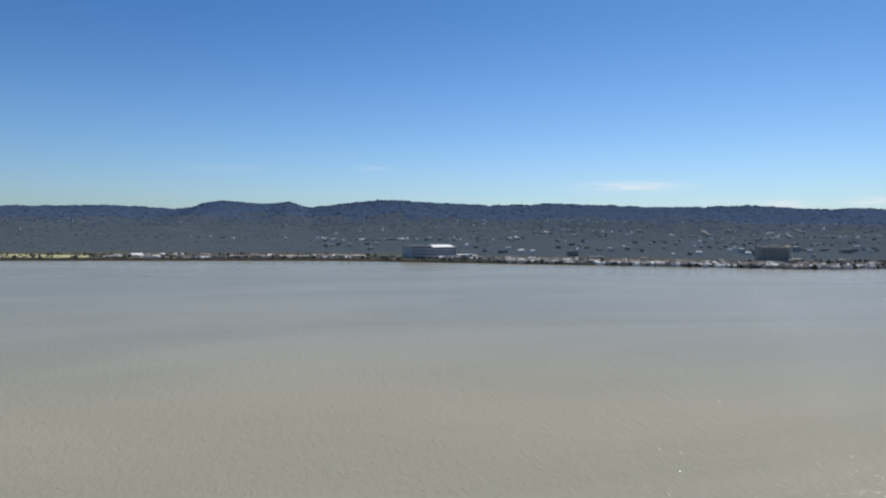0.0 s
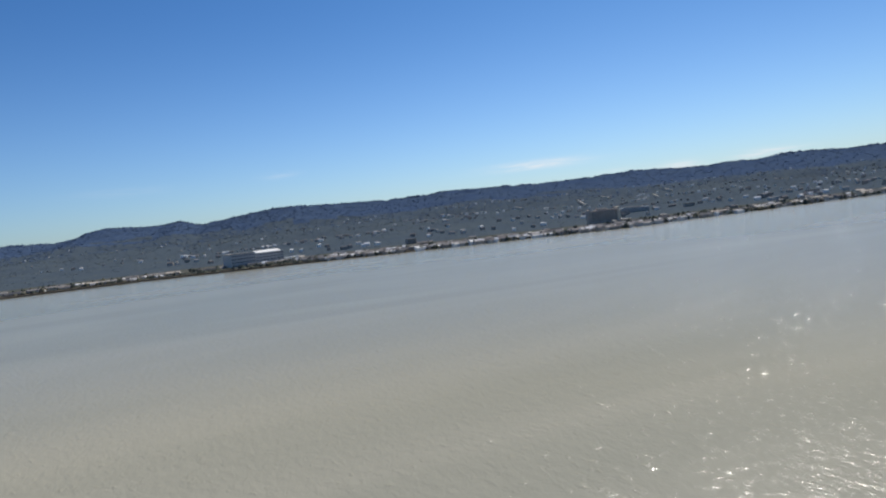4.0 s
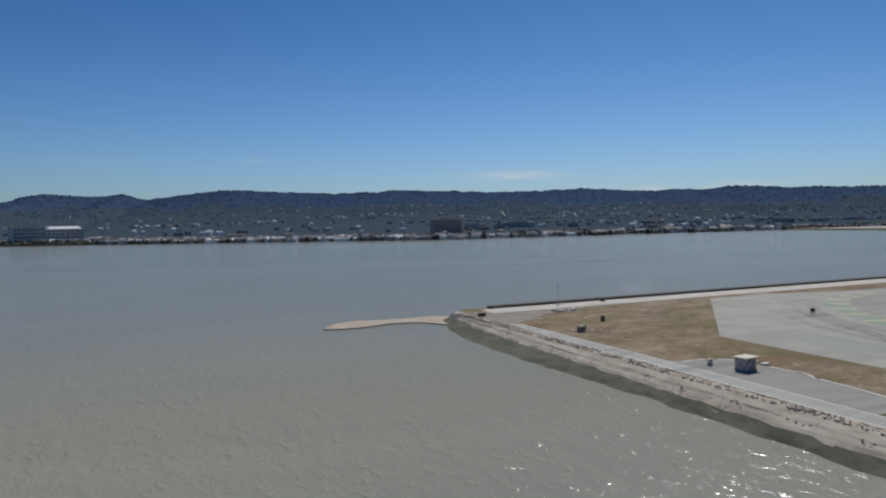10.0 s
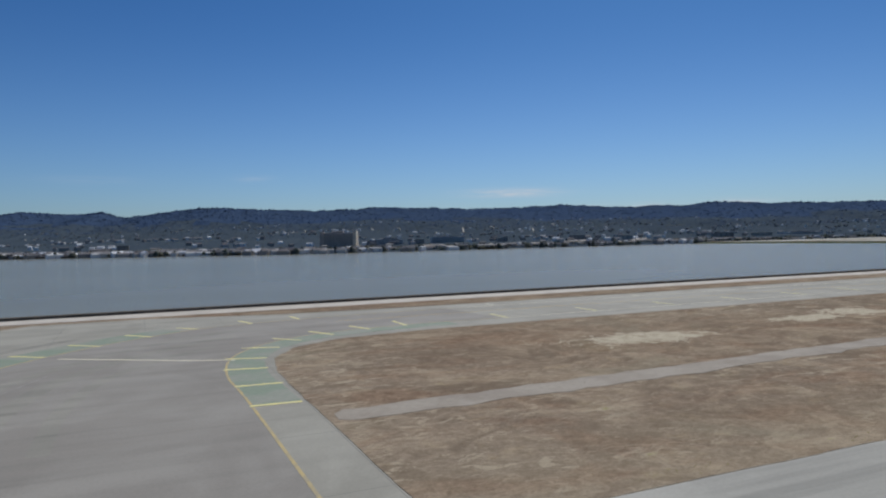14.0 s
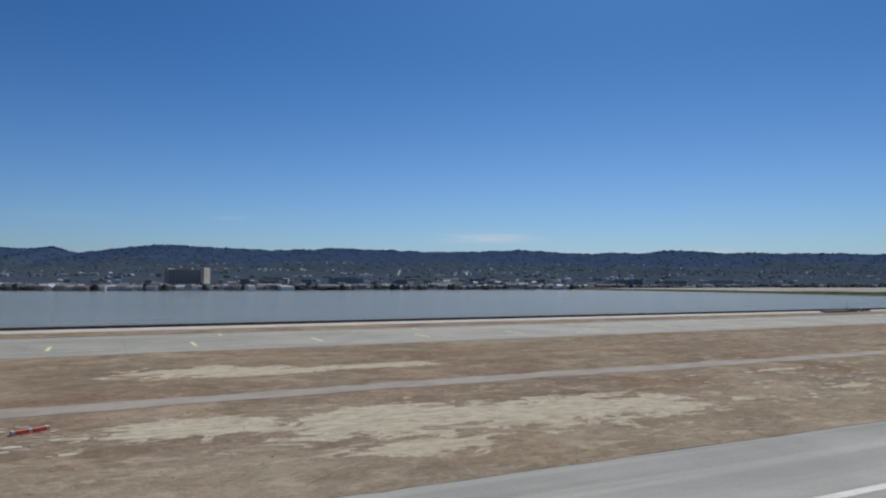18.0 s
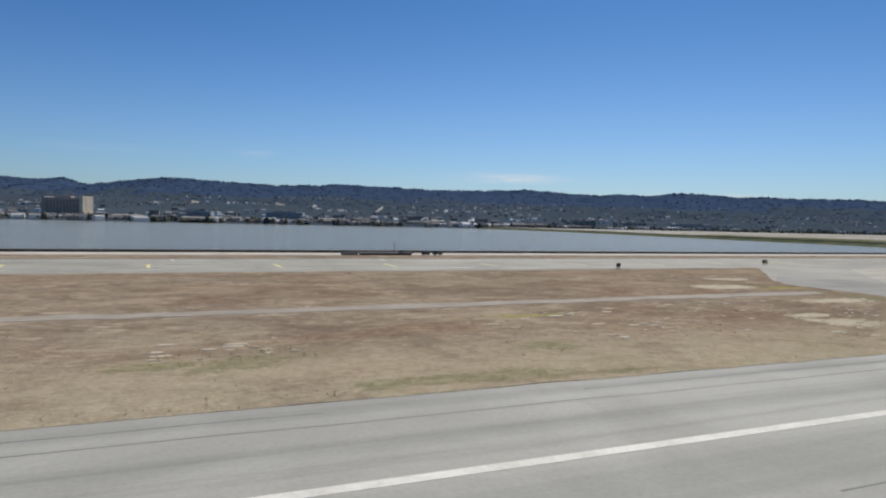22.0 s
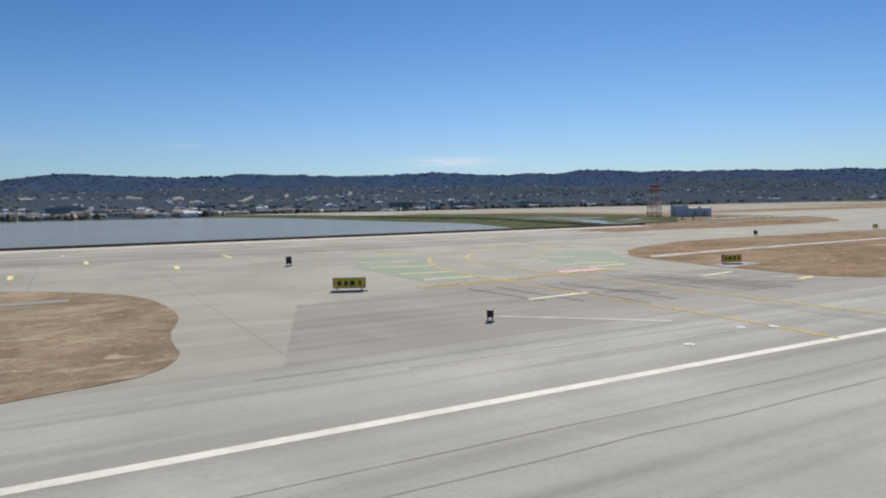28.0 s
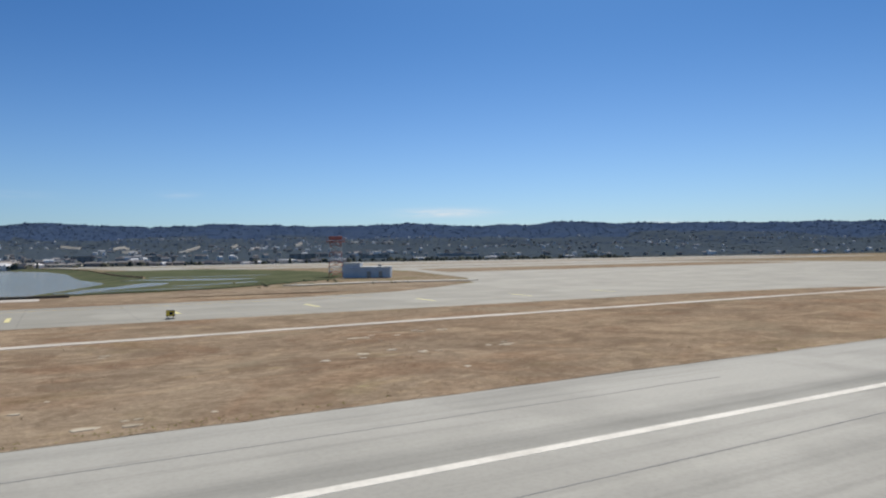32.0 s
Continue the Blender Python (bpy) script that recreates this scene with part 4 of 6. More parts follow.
def sign(x, y, w, hgt, turn, face, label, bars=None, z=0.05):
    """A boxed airfield sign on two short legs, its unreadable text as bars."""
    o = holder("airfield_sign", label, "sign", "airfield signs", (x, y, z), turn)
    part("base", box_bm(w * 1.15, 0.35, 0.05, bevel=0.01), M["concrete"], o)
    for sx in (-0.38, 0.38):
        part("leg", rod_bm((w * sx, 0, 0.05), (w * sx, 0, 0.2), 0.03, 8), M["steel"], o)
    part("case", box_bm(w, 0.18, hgt, (0, 0, 0.17), 0.02), M["black"], o)
    f = part("face", box_bm(w * 0.94, 0.02, hgt * 0.86, (0, -0.095, 0.17 + hgt * 0.07)), face, o)
    for u, ww, m2 in bars or ():
        part("text_bar", box_bm(w * ww, 0.012, hgt * 0.45, (w * u, -0.108, 0.17 + hgt * 0.27)), m2, f)
    return o


M["brownface"] = material("weathered brown sign face", (0.28, 0.22, 0.12), (0.18, 0.14, 0.09), 2.0, 0.6)
BAR_Y = ((-0.3, 0.06, M["signyellow"]), (-0.38, 0.03, M["signyellow"]))
sign(592.5, 23.6, 1.3, 0.38, -22, M["black"], "black taxiway sign with a small yellow mark", ((-0.36, 0.08, M["signyellow"]),))
sign(594.5, 20.5, 0.38, 0.4, -25, M["black"], "small square black distance sign", ())
sign(660.9, 33.5, 1.7, 0.54, -24, M["signyellow"], "long yellow taxiway sign with dark lettering", ((-0.3, 0.12, M["black"]), (-0.1, 0.1, M["black"]), (0.1, 0.14, M["black"]), (0.33, 0.08, M["black"])))
sign(688.1, 31.4, 1.36, 0.48, -24, M["signyellow"], "yellow taxiway sign on a concrete pad in grass", ((-0.34, 0.1, M["black"]), (-0.12, 0.16, M["black"]), (0.12, 0.12, M["black"]), (0.34, 0.1, M["black"])), 0.085)
sign(299.2, 64.7, 0.55, 0.5, -25, M["black"], "small dark taxiway sign on pale paving", ())
sign(556.0, 61.6, 0.42, 0.42, -15, M["black"], "small dark sign at the taxiway edge", (), 0.085)
sign(583.5, 66.2, 0.62, 0.45, -15, M["black"], "black sign standing on the taxiway edge", ((0.1, 0.5, M["signyellow"]),))
sign(721.1, 54.0, 0.42, 0.45, -28, M["black"], "dark square sign beside the taxiway", (), 0.085)
sign(746.9, 54.2, 0.6, 0.45, -28, M["signyellow"], "weathered yellow boxed sign beside the taxiway", ((0.15, 0.4, M["black"]),), 0.085)
sign(662.7, 50.6, 0.42, 0.55, -20, M["black"], "small dark sign on pale paving", ())
sign(544.8, 19.3, 0.14, 0.26, -18, M["brownface"], "narrow brown marker on a worn concrete pad beside the runway", (), 0.1)
sign(549.74, 19.66, 0.34, 0.4, -18, M["black"], "tall dark sign on crossed white footings beside the runway", (), 0.1)
for a, b in (((549.2, 19.5), (550.3, 19.75)), ((549.6, 20.0), (549.9, 19.2))):
    tagged(link_mesh("sign_footing", ribbon_bm([a, b], 0.16, 0.09, 0.114), M["white"]), "flat white concrete sign footing", "footing", kind="structure")
sign(722.0, 20.4, 0.24, 0.27, -20, M["black"], "narrow dark marker on a concrete pad", (), 0.1)
sign(661.9, 21.5, 0.24, 0.28, -20, M["black"], "narrow dark marker on grey paving", ())
slab("concrete_pad", [(720.4, 19.2), (720.8, 21.2), (722.8, 21.3), (723.6, 20.0), (724.6, 19.15), (720.6, 19.15)], 0.05, 0.10, M["concrete"], "worn concrete pad in dry grass", "pad")
slab("concrete_pad", ragged([(543.4, 18.5), (543.4, 20.45), (546.4, 20.4), (546.5, 18.5)], 0.4, 0.12), 0.05, 0.10, M["taxi"], "broken pale concrete pad in dry grass", "pad")
slab("concrete_pad", [(686.0, 29.8), (686.6, 32.0), (689.8, 31.9), (690.2, 30.6)], 0.05, 0.10, M["concrete"], "pale concrete pad under a sign", "pad")
slab("asphalt_pad", ragged([(548.3, 18.5), (548.3, 20.6), (551.1, 20.7), (551.2, 18.5)], 0.4, 0.12), 0.05, 0.10, M["asphalt"], "dark asphalt pad under a sign in dry grass", "pad")
slab("concrete_pad", ragged([(701.8, 39.6), (702.4, 41.6), (704.2, 41.9), (705.2, 40.8), (704.8, 39.5), (703.2, 39.2)], 0.4, 0.3), 0.05, 0.112, M["taxi"], "pale concrete slab beside a thin service track", "pad")
slab("concrete_pad", ragged([(694.6, 19.2), (694.7, 21.0), (696.2, 21.25), (697.7, 21.0), (697.8, 19.2)], 0.22, 0.1), 0.05, 0.094, M["taxi"], "pale worn concrete pad at the edge of the grass", "pad")
slab("concrete_pad", ragged([(555.1, 18.4), (555.1, 20.1), (557.8, 20.1), (557.75, 18.4)], 0.22, 0.1), 0.05, 0.09, M["taxi"], "broken pale concrete pad at the edge of the grass", "pad")
for x, y in ((538.7, 13.9), (562.2, 15.1), (562.25, 14.5), (562.3, 14.15), (704.0, 15.2), (704.0, 14.5), (704.1, 14.2), (695.9, 14.1), (567.4, 14.7), (608.9, 14.1), (664.7, 14.5), (669.5, 15.0), (668.4, 15.5), (586.5, 16.4), (640, 14.2), (722, 14.2)):
    o = holder("inset_light", "flat pale inset runway light", "airfield light", "inset runway lights", (x, y, 0.05))
    part("ring", rod_bm((0, 0, 0), (0, 0, 0.018), 0.17, 16), M["white"], o)
    part("lens", rod_bm((0, 0, 0.018), (0, 0, 0.03), 0.06, 10), M["whitepaint"], o)

# ---- approach slope lights on their pad ----
slab("light_pad", [(485.9, 18.7), (489.6, 19.0), (489.6, 34.3), (485.2, 35.2)], 0.05, 0.10, M["asphalt"], "dark asphalt pad for approach lights in dry grass", "pad")
pad_rim = part("rim", ribbon_bm([(486.0, 18.8), (489.5, 19.1), (489.5, 34.2), (485.4, 35.0), (486.0, 18.8)], 0.18, 0.06, 0.112), M["sandroad"], None)
tagged(pad_rim, "broken pale concrete rim round a dark pad", "rim", kind="structure")


def slope_light(y):
    o = holder("approach_light", "orange red approach light box on legs beside a concrete slab", "airfield light", "approach slope lights", (487.8, y, 0.10))
    part("slab", box_bm(0.75, 0.3, 0.06, (-0.05, -0.35, 0), 0.01), M["whitepaint"], o, "pale concrete slab")
    for sx in (-0.12, 0.12):
        part("leg", rod_bm((sx, 0, 0), (sx, 0, 0.2), 0.014, 6), M["steel"], o)
    b = part("box", box_bm(0.42, 0.24, 0.12, (0, 0, 0.2), 0.012), M["redpaint"], o, "orange red metal box")
    part("lens", box_bm(0.3, 0.012, 0.05, (0, -0.125, 0.235)), M["glass"], b)


for y in (20.3, 23.7, 27.2, 30.6):
    slope_light(y)
rail = holder("guard_rail", "low white pipe rail round equipment on the pad", "rail", loc=(487.9, 33.1, 0.1))
for i in range(5):
    part("post", rod_bm((-1.0 + 0.5 * i, 0, 0), (-1.0 + 0.5 * i, 0, 0.42), 0.022, 6), M["whitepaint"], rail)
for z in (0.2, 0.42):
    part("bar", rod_bm((-1.02, 0, z), (1.02, 0, z), 0.02, 6), M["whitepaint"], rail)
cabinet(487.4, 33.6, 0.8, 0.3, 0.25, M["steel"], "grey steel cabinet behind a low rail", z=0.1)
slab("white_slab", [(485.3, 32.0), (485.9, 31.9), (486.0, 32.4), (485.3, 32.5)], 0.05, 0.15, M["whitepaint"], "small white concrete marker slab on grass", "marker slab", kind="")
slab("white_slab", [(484.0, 38.4), (484.7, 38.4), (484.7, 38.8), (484.0, 38.8)], 0.05, 0.15, M["whitepaint"], "small white concrete marker slab on grass", "marker slab", kind="")
slab("white_slab", [(400.5, 35.9), (401.5, 35.7), (401.5, 36.0), (400.5, 36.2)], 0.05, 0.15, M["whitepaint"], "long white concrete marker slab on grass", "marker slab", kind="")
barrier = holder("barrier", "fallen orange plastic barrier lying on bare clay", "barrier", loc=(406.4, 30.95, 0.072), turn=27)
line = [(-0.62, 0.04), (-0.3, 0.0), (0.0, 0.03), (0.3, -0.02), (0.62, 0.04)]
part("tube", ribbon_bm(line, 0.2, 0.0, 0.16), M["orange"], barrier)
part("flange", ribbon_bm([(x, y - 0.16) for x, y in line], 0.16, 0.0, 0.05), M["orange"], barrier)
for x, y in line[::2]:
    part("band", box_bm(0.12, 0.215, 0.166, (x, y, 0.0)), M["whitepaint"], barrier, "white reflective band")

# ---- dark work platform near the seawall ----
plat = holder("work_platform", "low dark maroon work platform with posts beside the seawall", "platform", loc=(537.6, 86.4, 0.075))
part("hull", box_bm(6.9, 1.2, 0.22, (0, 0, 0), 0.03), M["maroon"], plat, "dark maroon hull")
part("deck", box_bm(7.4, 1.4, 0.1, (0, 0, 0.22), 0.02), M["darksteel"], plat)
part("float_box", box_bm(2.0, 1.1, 0.26, (-4.9, 0, 0), 0.03), M["darksteel"], plat)
for i in range(9):
    if i % 2 == 0 or i > 4:
        part("post", rod_bm((-3.4 + 0.85 * i, -0.5, 0.34), (-3.4 + 0.85 * i, -0.5, 0.34 + (0.5, 0.75, 0.4)[i % 3]), 0.03, 6), M["steel"], plat)
part("mast", rod_bm((1.2, 0, 0.34), (1.2, 0, 1.75), 0.035, 8), M["darksteel"], plat)
part("winch", box_bm(0.7, 0.6, 0.3, (2.2, 0, 0.34), 0.03), M["darksteel"], plat)


def utility_cart(x, y, w, label):
    o = holder("utility_cart", label, "cart", "dark carts beside the platform", (x, y, 0.075))
    part("body", box_bm(w, 0.7, 0.25, (0, 0, 0.14), 0.04), M["darksteel"], o)
    part("cab", box_bm(w * 0.45, 0.62, 0.2, (-w * 0.15, 0, 0.39), 0.04), M["black"], o)
    for sx in (-0.32, 0.32):
        for sy in (-0.34, 0.34):
            part("wheel", rod_bm((w * sx, sy - 0.04, 0.12), (w * sx, sy + 0.04, 0.12), 0.12, 12), M["black"], o)


utility_cart(543.4, 86.6, 1.0, "small dark utility cart on the perimeter road")
utility_cart(545.2, 86.7, 1.3, "low dark utility cart on the perimeter road")

# ---- first exit: lines, bars and green paint between the islands ----
slab("asphalt_apron", [(558.4, NEAR - 0.2), (559.6, 44.4), (566, 49.5), (571, 46), (570.6, 39), (577, 37), (585, 32.2), (600, 30.9), (602.9, 21), (604.4, NEAR - 0.2)], 0.02, 0.048, M["asphalt"], "grey asphalt exit apron with worn joints", "pavement")
slab("patched_asphalt", [(562.2, 19), (562.5, 31), (570.2, 31.2), (570.2, 24), (571.5, 19)], 0.03, 0.058, M["lane"], "brownish repaired patch of paving", "pavement")
slab("concrete_strip", [(570.3, 30.4), (570.3, 31.7), (575, 32.4), (580.6, 31.9), (582, 30.6), (575, 30.4)], 0.03, 0.062, M["taxi"], "pale concrete strip across asphalt", "pavement")
slab("concrete_strip", [(593.7, 30.5), (597.2, 31.4), (606.6, 31.0), (606, 29.4), (597, 29.6)], 0.03, 0.062, M["lot"], "pale concrete strip beside a grass island", "pavement")
slab("concrete_wedge", [(570.3, 38.8), (574.3, 45), (581.4, 51.4), (588, 57.4), (597, 60.2), (599.2, 58.1), (586.4, 45.7), (574.8, 36.7)], 0.02, 0.047, M["tanpave"], "pale tan concrete wedge beside the taxi lane", "pavement")
for a, b in (((574.3, 45), (576.6, 38.0)), ((578.0, 48.4), (581.0, 41.4)), ((582.4, 52.2), (585.8, 45.4)), ((587.4, 56.8), (590.8, 50.2))):
    part("expansion_joint", ribbon_bm([a, b], 0.07, 0.03, 0.052), M["seam"], apron, "dark tarred joint")
exit1 = slab("green_shoulder", [(578.4, 33.4), (590, 43.8), (602.4, 56.6), (599.2, 58.0), (586.4, 45.6), (574.8, 36.6)], 0.025, 0.05, M["green"], "faded green painted taxiway shoulder", "painted shoulder")
slab("green_shoulder", [(587.4, 28.4), (593.6, 34.2), (601, 41.4), (608, 48.0), (615, 53.2), (617.0, 50.6), (611, 46), (604, 39.2), (598.5, 33.2), (594.6, 29.4), (589.4, 26.0)], 0.04, 0.064, M["green"], "faded green painted taxiway shoulder", "painted shoulder")
slab("dark_lane", [(578.2, 33.2), (602.2, 56.4), (611, 61), (620, 58), (614.4, 53), (586.6, 28.4)], 0.02, 0.044, M["brownlane"], "darker brownish worn taxi lane", "taxi lane")


def taxi_line(pts, width=0.2, mat="yellow", double=False, n=8, name="taxi_line"):
    line = smooth_line(pts, n)
    width = 0.1 if double else width
    o = part(name, ribbon_bm(line, width, 0.055, 0.078), M[mat], runway, "yellow taxi guide line")
    if double:
        part(name, ribbon_bm(shifted(line, 0.145), width, 0.055, 0.078), M[mat], runway, "yellow taxi guide line")
    return o


taxi_line([(612, 66), (601.2, 55.2), (589, 43.2), (578.2, 32.6), (574.2, 29), (570.9, 25.4), (571.6, 23.4), (573.4, 20.6)], 0.14, "faded", False)
taxi_line([(622, 62), (616, 58.8), (608.9, 54.4), (595.5, 43.4), (582.8, 31.4), (579.6, 27.2), (577.6, 22.6), (576.0, 17.4), (575.8, 13.0)], 0.16, "faded", False)
taxi_line([(622, 58), (614.7, 52.8), (607.5, 48.1), (600.6, 41.7), (593.3, 34.5), (586.4, 28.2), (583.9, 25), (583.6, 21.6), (584.4, 18.6), (586.6, 16.0), (591, 13.4)], 0.16, "fainter", True)
hold = part("hold_line", ribbon_bm([(576.3, 34.4), (587.7, 25.6)], 0.16, 0.055, 0.08), M["yellow"], runway, "yellow holding line")
dv = Vector((0.612, 0.791)) * 0.42
part("hold_line", ribbon_bm([Vector((576.3, 34.4)) + dv, Vector((587.7, 25.6)) + dv], 0.16, 0.055, 0.08), M["yellow"], runway, "yellow holding line")
for i in range(17):
    a = Vector((576.3, 34.4)).lerp(Vector((587.7, 25.6)), i / 17) + dv * 2
    part("hold_dash", ribbon_bm([a, a + Vector((0.33, -0.255))], 0.16, 0.055, 0.08), M["yellow"], runway)
slab("red_panel", [(583.3, 31.1), (584.0, 31.95), (586.2, 30.3), (585.5, 29.5)], 0.05, 0.072, M["red"], "red painted runway panel with white bars", parent=runway)
for i in range(6):
    a = Vector((583.75, 31.4)).lerp(Vector((585.75, 29.85)), i / 6)
    part("panel_bar", ribbon_bm([a, a + Vector((0.26, -0.2))], 0.42, 0.07, 0.083), M["white"], runway, "white bar")
for a, b, ww, mt in (((567.4, 23.6), (570.7, 24.2), 0.3, "cream"), ((567.4, 18.4), (570.9, 18.9), 0.3, "cream"), ((566.6, 16.4), (569.2, 14.9), 0.5, "cream"), ((583.7, 23.0), (587.0, 22.5), 0.3, "cream"),
                     ((584.5, 18.1), (587.5, 19.2), 0.34, "cream"), ((590.02, 17.08), (588.5, 14.6), 0.42, "cream"), ((585.4, 22.2), (585.9, 21.0), 0.25, "stale"), ((561.0, 29.5), (564.0, 30.2), 0.12, "stale"),
                     ((561.6, 29.4), (561.9, 20.3), 0.09, "stale"), ((563.1, 28.9), (563.2, 23.4), 0.06, "stale"), ((567.0, 30.6), (567.1, 24.1), 0.42, "stale"), ((561.5, 19.9), (562.4, 20.0), 0.6, "stale"), ((559.0, 18.75), (561, 18.65), 0.14, "stale")):
    part("paint_bar", ribbon_bm([a, b], ww, 0.055, 0.074), M[mt], runway)
for a, b in (((586.8, 45.0), (589.1, 43.0)), ((593.0, 50.7), (595.1, 48.1)), ((598.9, 56.8), (601.1, 54.6)), ((603.0, 59.5), (604.9, 57.6)), ((607.4, 63.7), (609.1, 61.1)), ((613.0, 67.2), (613.8, 63.2)), ((593.2, 34.7), (595.5, 32.2)), ((600.2, 42.0), (602.4, 39.4)), ((607.6, 49.2), (609.7, 46.9)), ((614.7, 54.2), (615.9, 50.9)), ((619.2, 56.1), (619.8, 52.6)),
             ((623.7, 56.8), (623.4, 52.9)), ((633.3, 55.6), (633.3, 52.2)), ((644.6, 55.8), (644.7, 52.4)), ((655.5, 56.8), (655.2, 53.4)), ((580.6, 38.4), (583.4, 37.2)), ((577.4, 66.4), (577.4, 70.2)), ((589.1, 66.6), (589.1, 70.4)), ((601, 67.2), (601, 71.0)), ((606.6, 67.4), (606.6, 71.0)), ((612.3, 67.6), (612.3, 71.2)),
             ((618.1, 66), (618.1, 70.4)), ((623.2, 66.4), (623.2, 70.4)), ((628, 64.2), (628, 68.2)), ((633.6, 64.6), (633.6, 68.4)), ((638.1, 64), (638.1, 67.8)), ((649.5, 63.4), (649.5, 67.2)), ((661, 62.6), (661, 66.4))):
    part("dash", ribbon_bm([a, b], 0.34, 0.05, 0.078), M["lemon"], apron)

# ---- second exit ----
slab("asphalt_apron", [(653, NEAR - 0.2), (657, 30), (664.6, 31.6), (679.4, 32.6), (684.6, 29.6), (686.2, 23), (689, NEAR - 0.2)], 0.02, 0.044, M["asphalt"], "grey asphalt exit apron with dark crack seals", "pavement")
taxi_line([(669.4, 12.6), (669.9, 20), (670.0, 31.5), (670.3, 38), (671.6, 44), (676, 52), (684, 58), (694, 61)], 0.2, "yellow", True)
taxi_line([(675.2, 12.8), (675.1, 22), (674.9, 31), (674.7, 38), (675.4, 44), (678.3, 50.2), (684, 55.5), (694, 58.5)], 0.2, "yellow", True)
taxi_line([(679.7, 42), (679.2, 36.4), (679.8, 31.0), (681.6, 27), (684, 24.2), (686.6, 21.4), (690, 19.6)], 0.14, "cream", False)
for off in (0.0, 0.45):
    part("hold_line", ribbon_bm([(664.6, 32.0 + off), (680.2, 33.2 + off)], 0.15, 0.055, 0.08), M["yellow"], runway, "yellow holding line")
for i in range(20):
    part("hold_dash", ribbon_bm([(664.6 + i * 0.78, 32.9 + i * 0.06), (665.0 + i * 0.78, 32.93 + i * 0.06)], 0.15, 0.055, 0.08), M["yellow"], runway)
slab("red_panel", [(675.3, 33.8), (675.3, 35.0), (679.2, 35.3), (679.2, 34.1)], 0.04, 0.072, M["red"], "red painted runway panel with white bars", parent=runway)
for i in range(6):
    part("panel_bar", ribbon_bm([(675.6 + i * 0.6, 34.35), (675.95 + i * 0.6, 34.38)], 0.62, 0.07, 0.084), M["white"], runway, "white bar")
for a, b, ww, mt in (((666.6, 25.5), (670.4, 25.8), 0.34, "cream"), ((680.7, 27.5), (683.9, 28.1), 0.3, "cream"), ((683.4, 23.3), (685.2, 23.7), 0.34, "lemon"), ((662.4, 22.7), (667.5, 17.8), 0.14, "white")):
    part("paint_bar", ribbon_bm([a, b], ww, 0.055, 0.074), M[mt], runway)
for a, b in (((667.0, 45.4), (671.2, 43.6)), ((666.8, 39.7), (670.4, 39.3)), ((668.0, 49.8), (672.2, 48.0)), ((670.8, 58.0), (673.9, 55.0)), ((666.6, 36.0), (670.2, 35.6)), ((683.8, 51.2), (686.6, 48.8)), ((681.2, 45.0), (684.2, 43.4)), ((680.2, 38.6), (683.4, 37.5)),
             ((679.5, 36.1), (682.8, 36.0)), ((686.9, 53.0), (688.8, 50.4)), ((691.8, 56.7), (693.2, 53.4)), ((697.6, 59.6), (698.4, 56.1)), ((704.2, 61.1), (704.4, 57.7)), ((672.8, 57.0), (675.6, 54.5)), ((674.2, 64.2), (676.8, 61.4)), ((668.1, 64.2), (670.2, 61.8))):
    part("dash", ribbon_bm([a, b], 0.34, 0.05, 0.078), M["lemon"], apron)
slab("green_shoulder", [(679.6, 42), (679.2, 35.2), (683.4, 35.0), (685.6, 38), (687.5, 42.2), (691.5, 47), (688.6, 49.8), (683, 46)], 0.025, 0.046, M["green"], "faded green painted taxiway shoulder", "painted shoulder")
slab("green_shoulder", [(666.0, 34.2), (666.2, 46), (669.5, 54), (674.6, 52), (671.6, 45), (670.3, 34.4)], 0.025, 0.046, M["green"], "faded green painted taxiway shoulder", "painted shoulder")

# crack seals and tyre scrapes on the paving
rnd = random.Random(11)


def seal(pts, width=0.11, name="crack_seal"):
    out = []
    for p, q in zip(pts, pts[1:]):
        for t in (0, 0.25, 0.5, 0.75):
            v = Vector(p).lerp(Vector(q), t)
            out.append(v + Vector((rnd.uniform(-0.045, 0.045), rnd.uniform(-0.08, 0.08))))
    out.append(Vector(pts[-1]))
    return part(name, ribbon_bm(out, width, 0.05, 0.071), M["tar" if name == "crack_seal" else "asphalt"], runway, "dark crack seal" if name == "crack_seal" else "grey tyre streak")


for (x0, y0), (x1, y1) in (((578.05, 27.4), (578.2, 21.6)), ((578.6, 28.0), (578.45, 23.7)), ((579.6, 27.3), (579.5, 24.6)), ((580.95, 26.3), (580.8, 22.8)), ((581.9, 26.8), (581.5, 21.1)), ((580.25, 23.1), (579.8, 21.0)), ((576.6, 29.4), (576.2, 24.6))):
    seal([(x0, y0), ((x0 + x1) / 2 + rnd.uniform(-0.1, 0.1), (y0 + y1) / 2), (x1, y1)], 0.12)
for (x0, y0), (x1, y1) in (((676.6, 31.0), (676.2, 23.4)), ((677.35, 30.6), (677.45, 21.6)), ((677.95, 30.2), (678.4, 21.7)), ((678.4, 29.9), (679.15, 21.8)), ((679.1, 28.7), (679.95, 21.3)), ((680.25, 25.6), (680.9, 22.1)), ((680.7, 24.2), (682.4, 22.5)),
                           ((670.25, 28.8), (670.2, 21.5)), ((672.1, 30.0), (672.1, 21.8)), ((671.15, 25.3), (673.25, 24.8)), ((671.3, 28.6), (673.0, 23.6)), ((666.4, 30.6), (666.9, 24.8)), ((668.0, 30.2), (668.3, 23.6))):
    seal([(x0, y0), ((x0 * 2 + x1) / 3 + rnd.uniform(-0.08, 0.08), (y0 * 2 + y1) / 3), ((x0 + x1 * 2) / 3, (y0 + y1 * 2) / 3), (x1, y1)], 0.17)
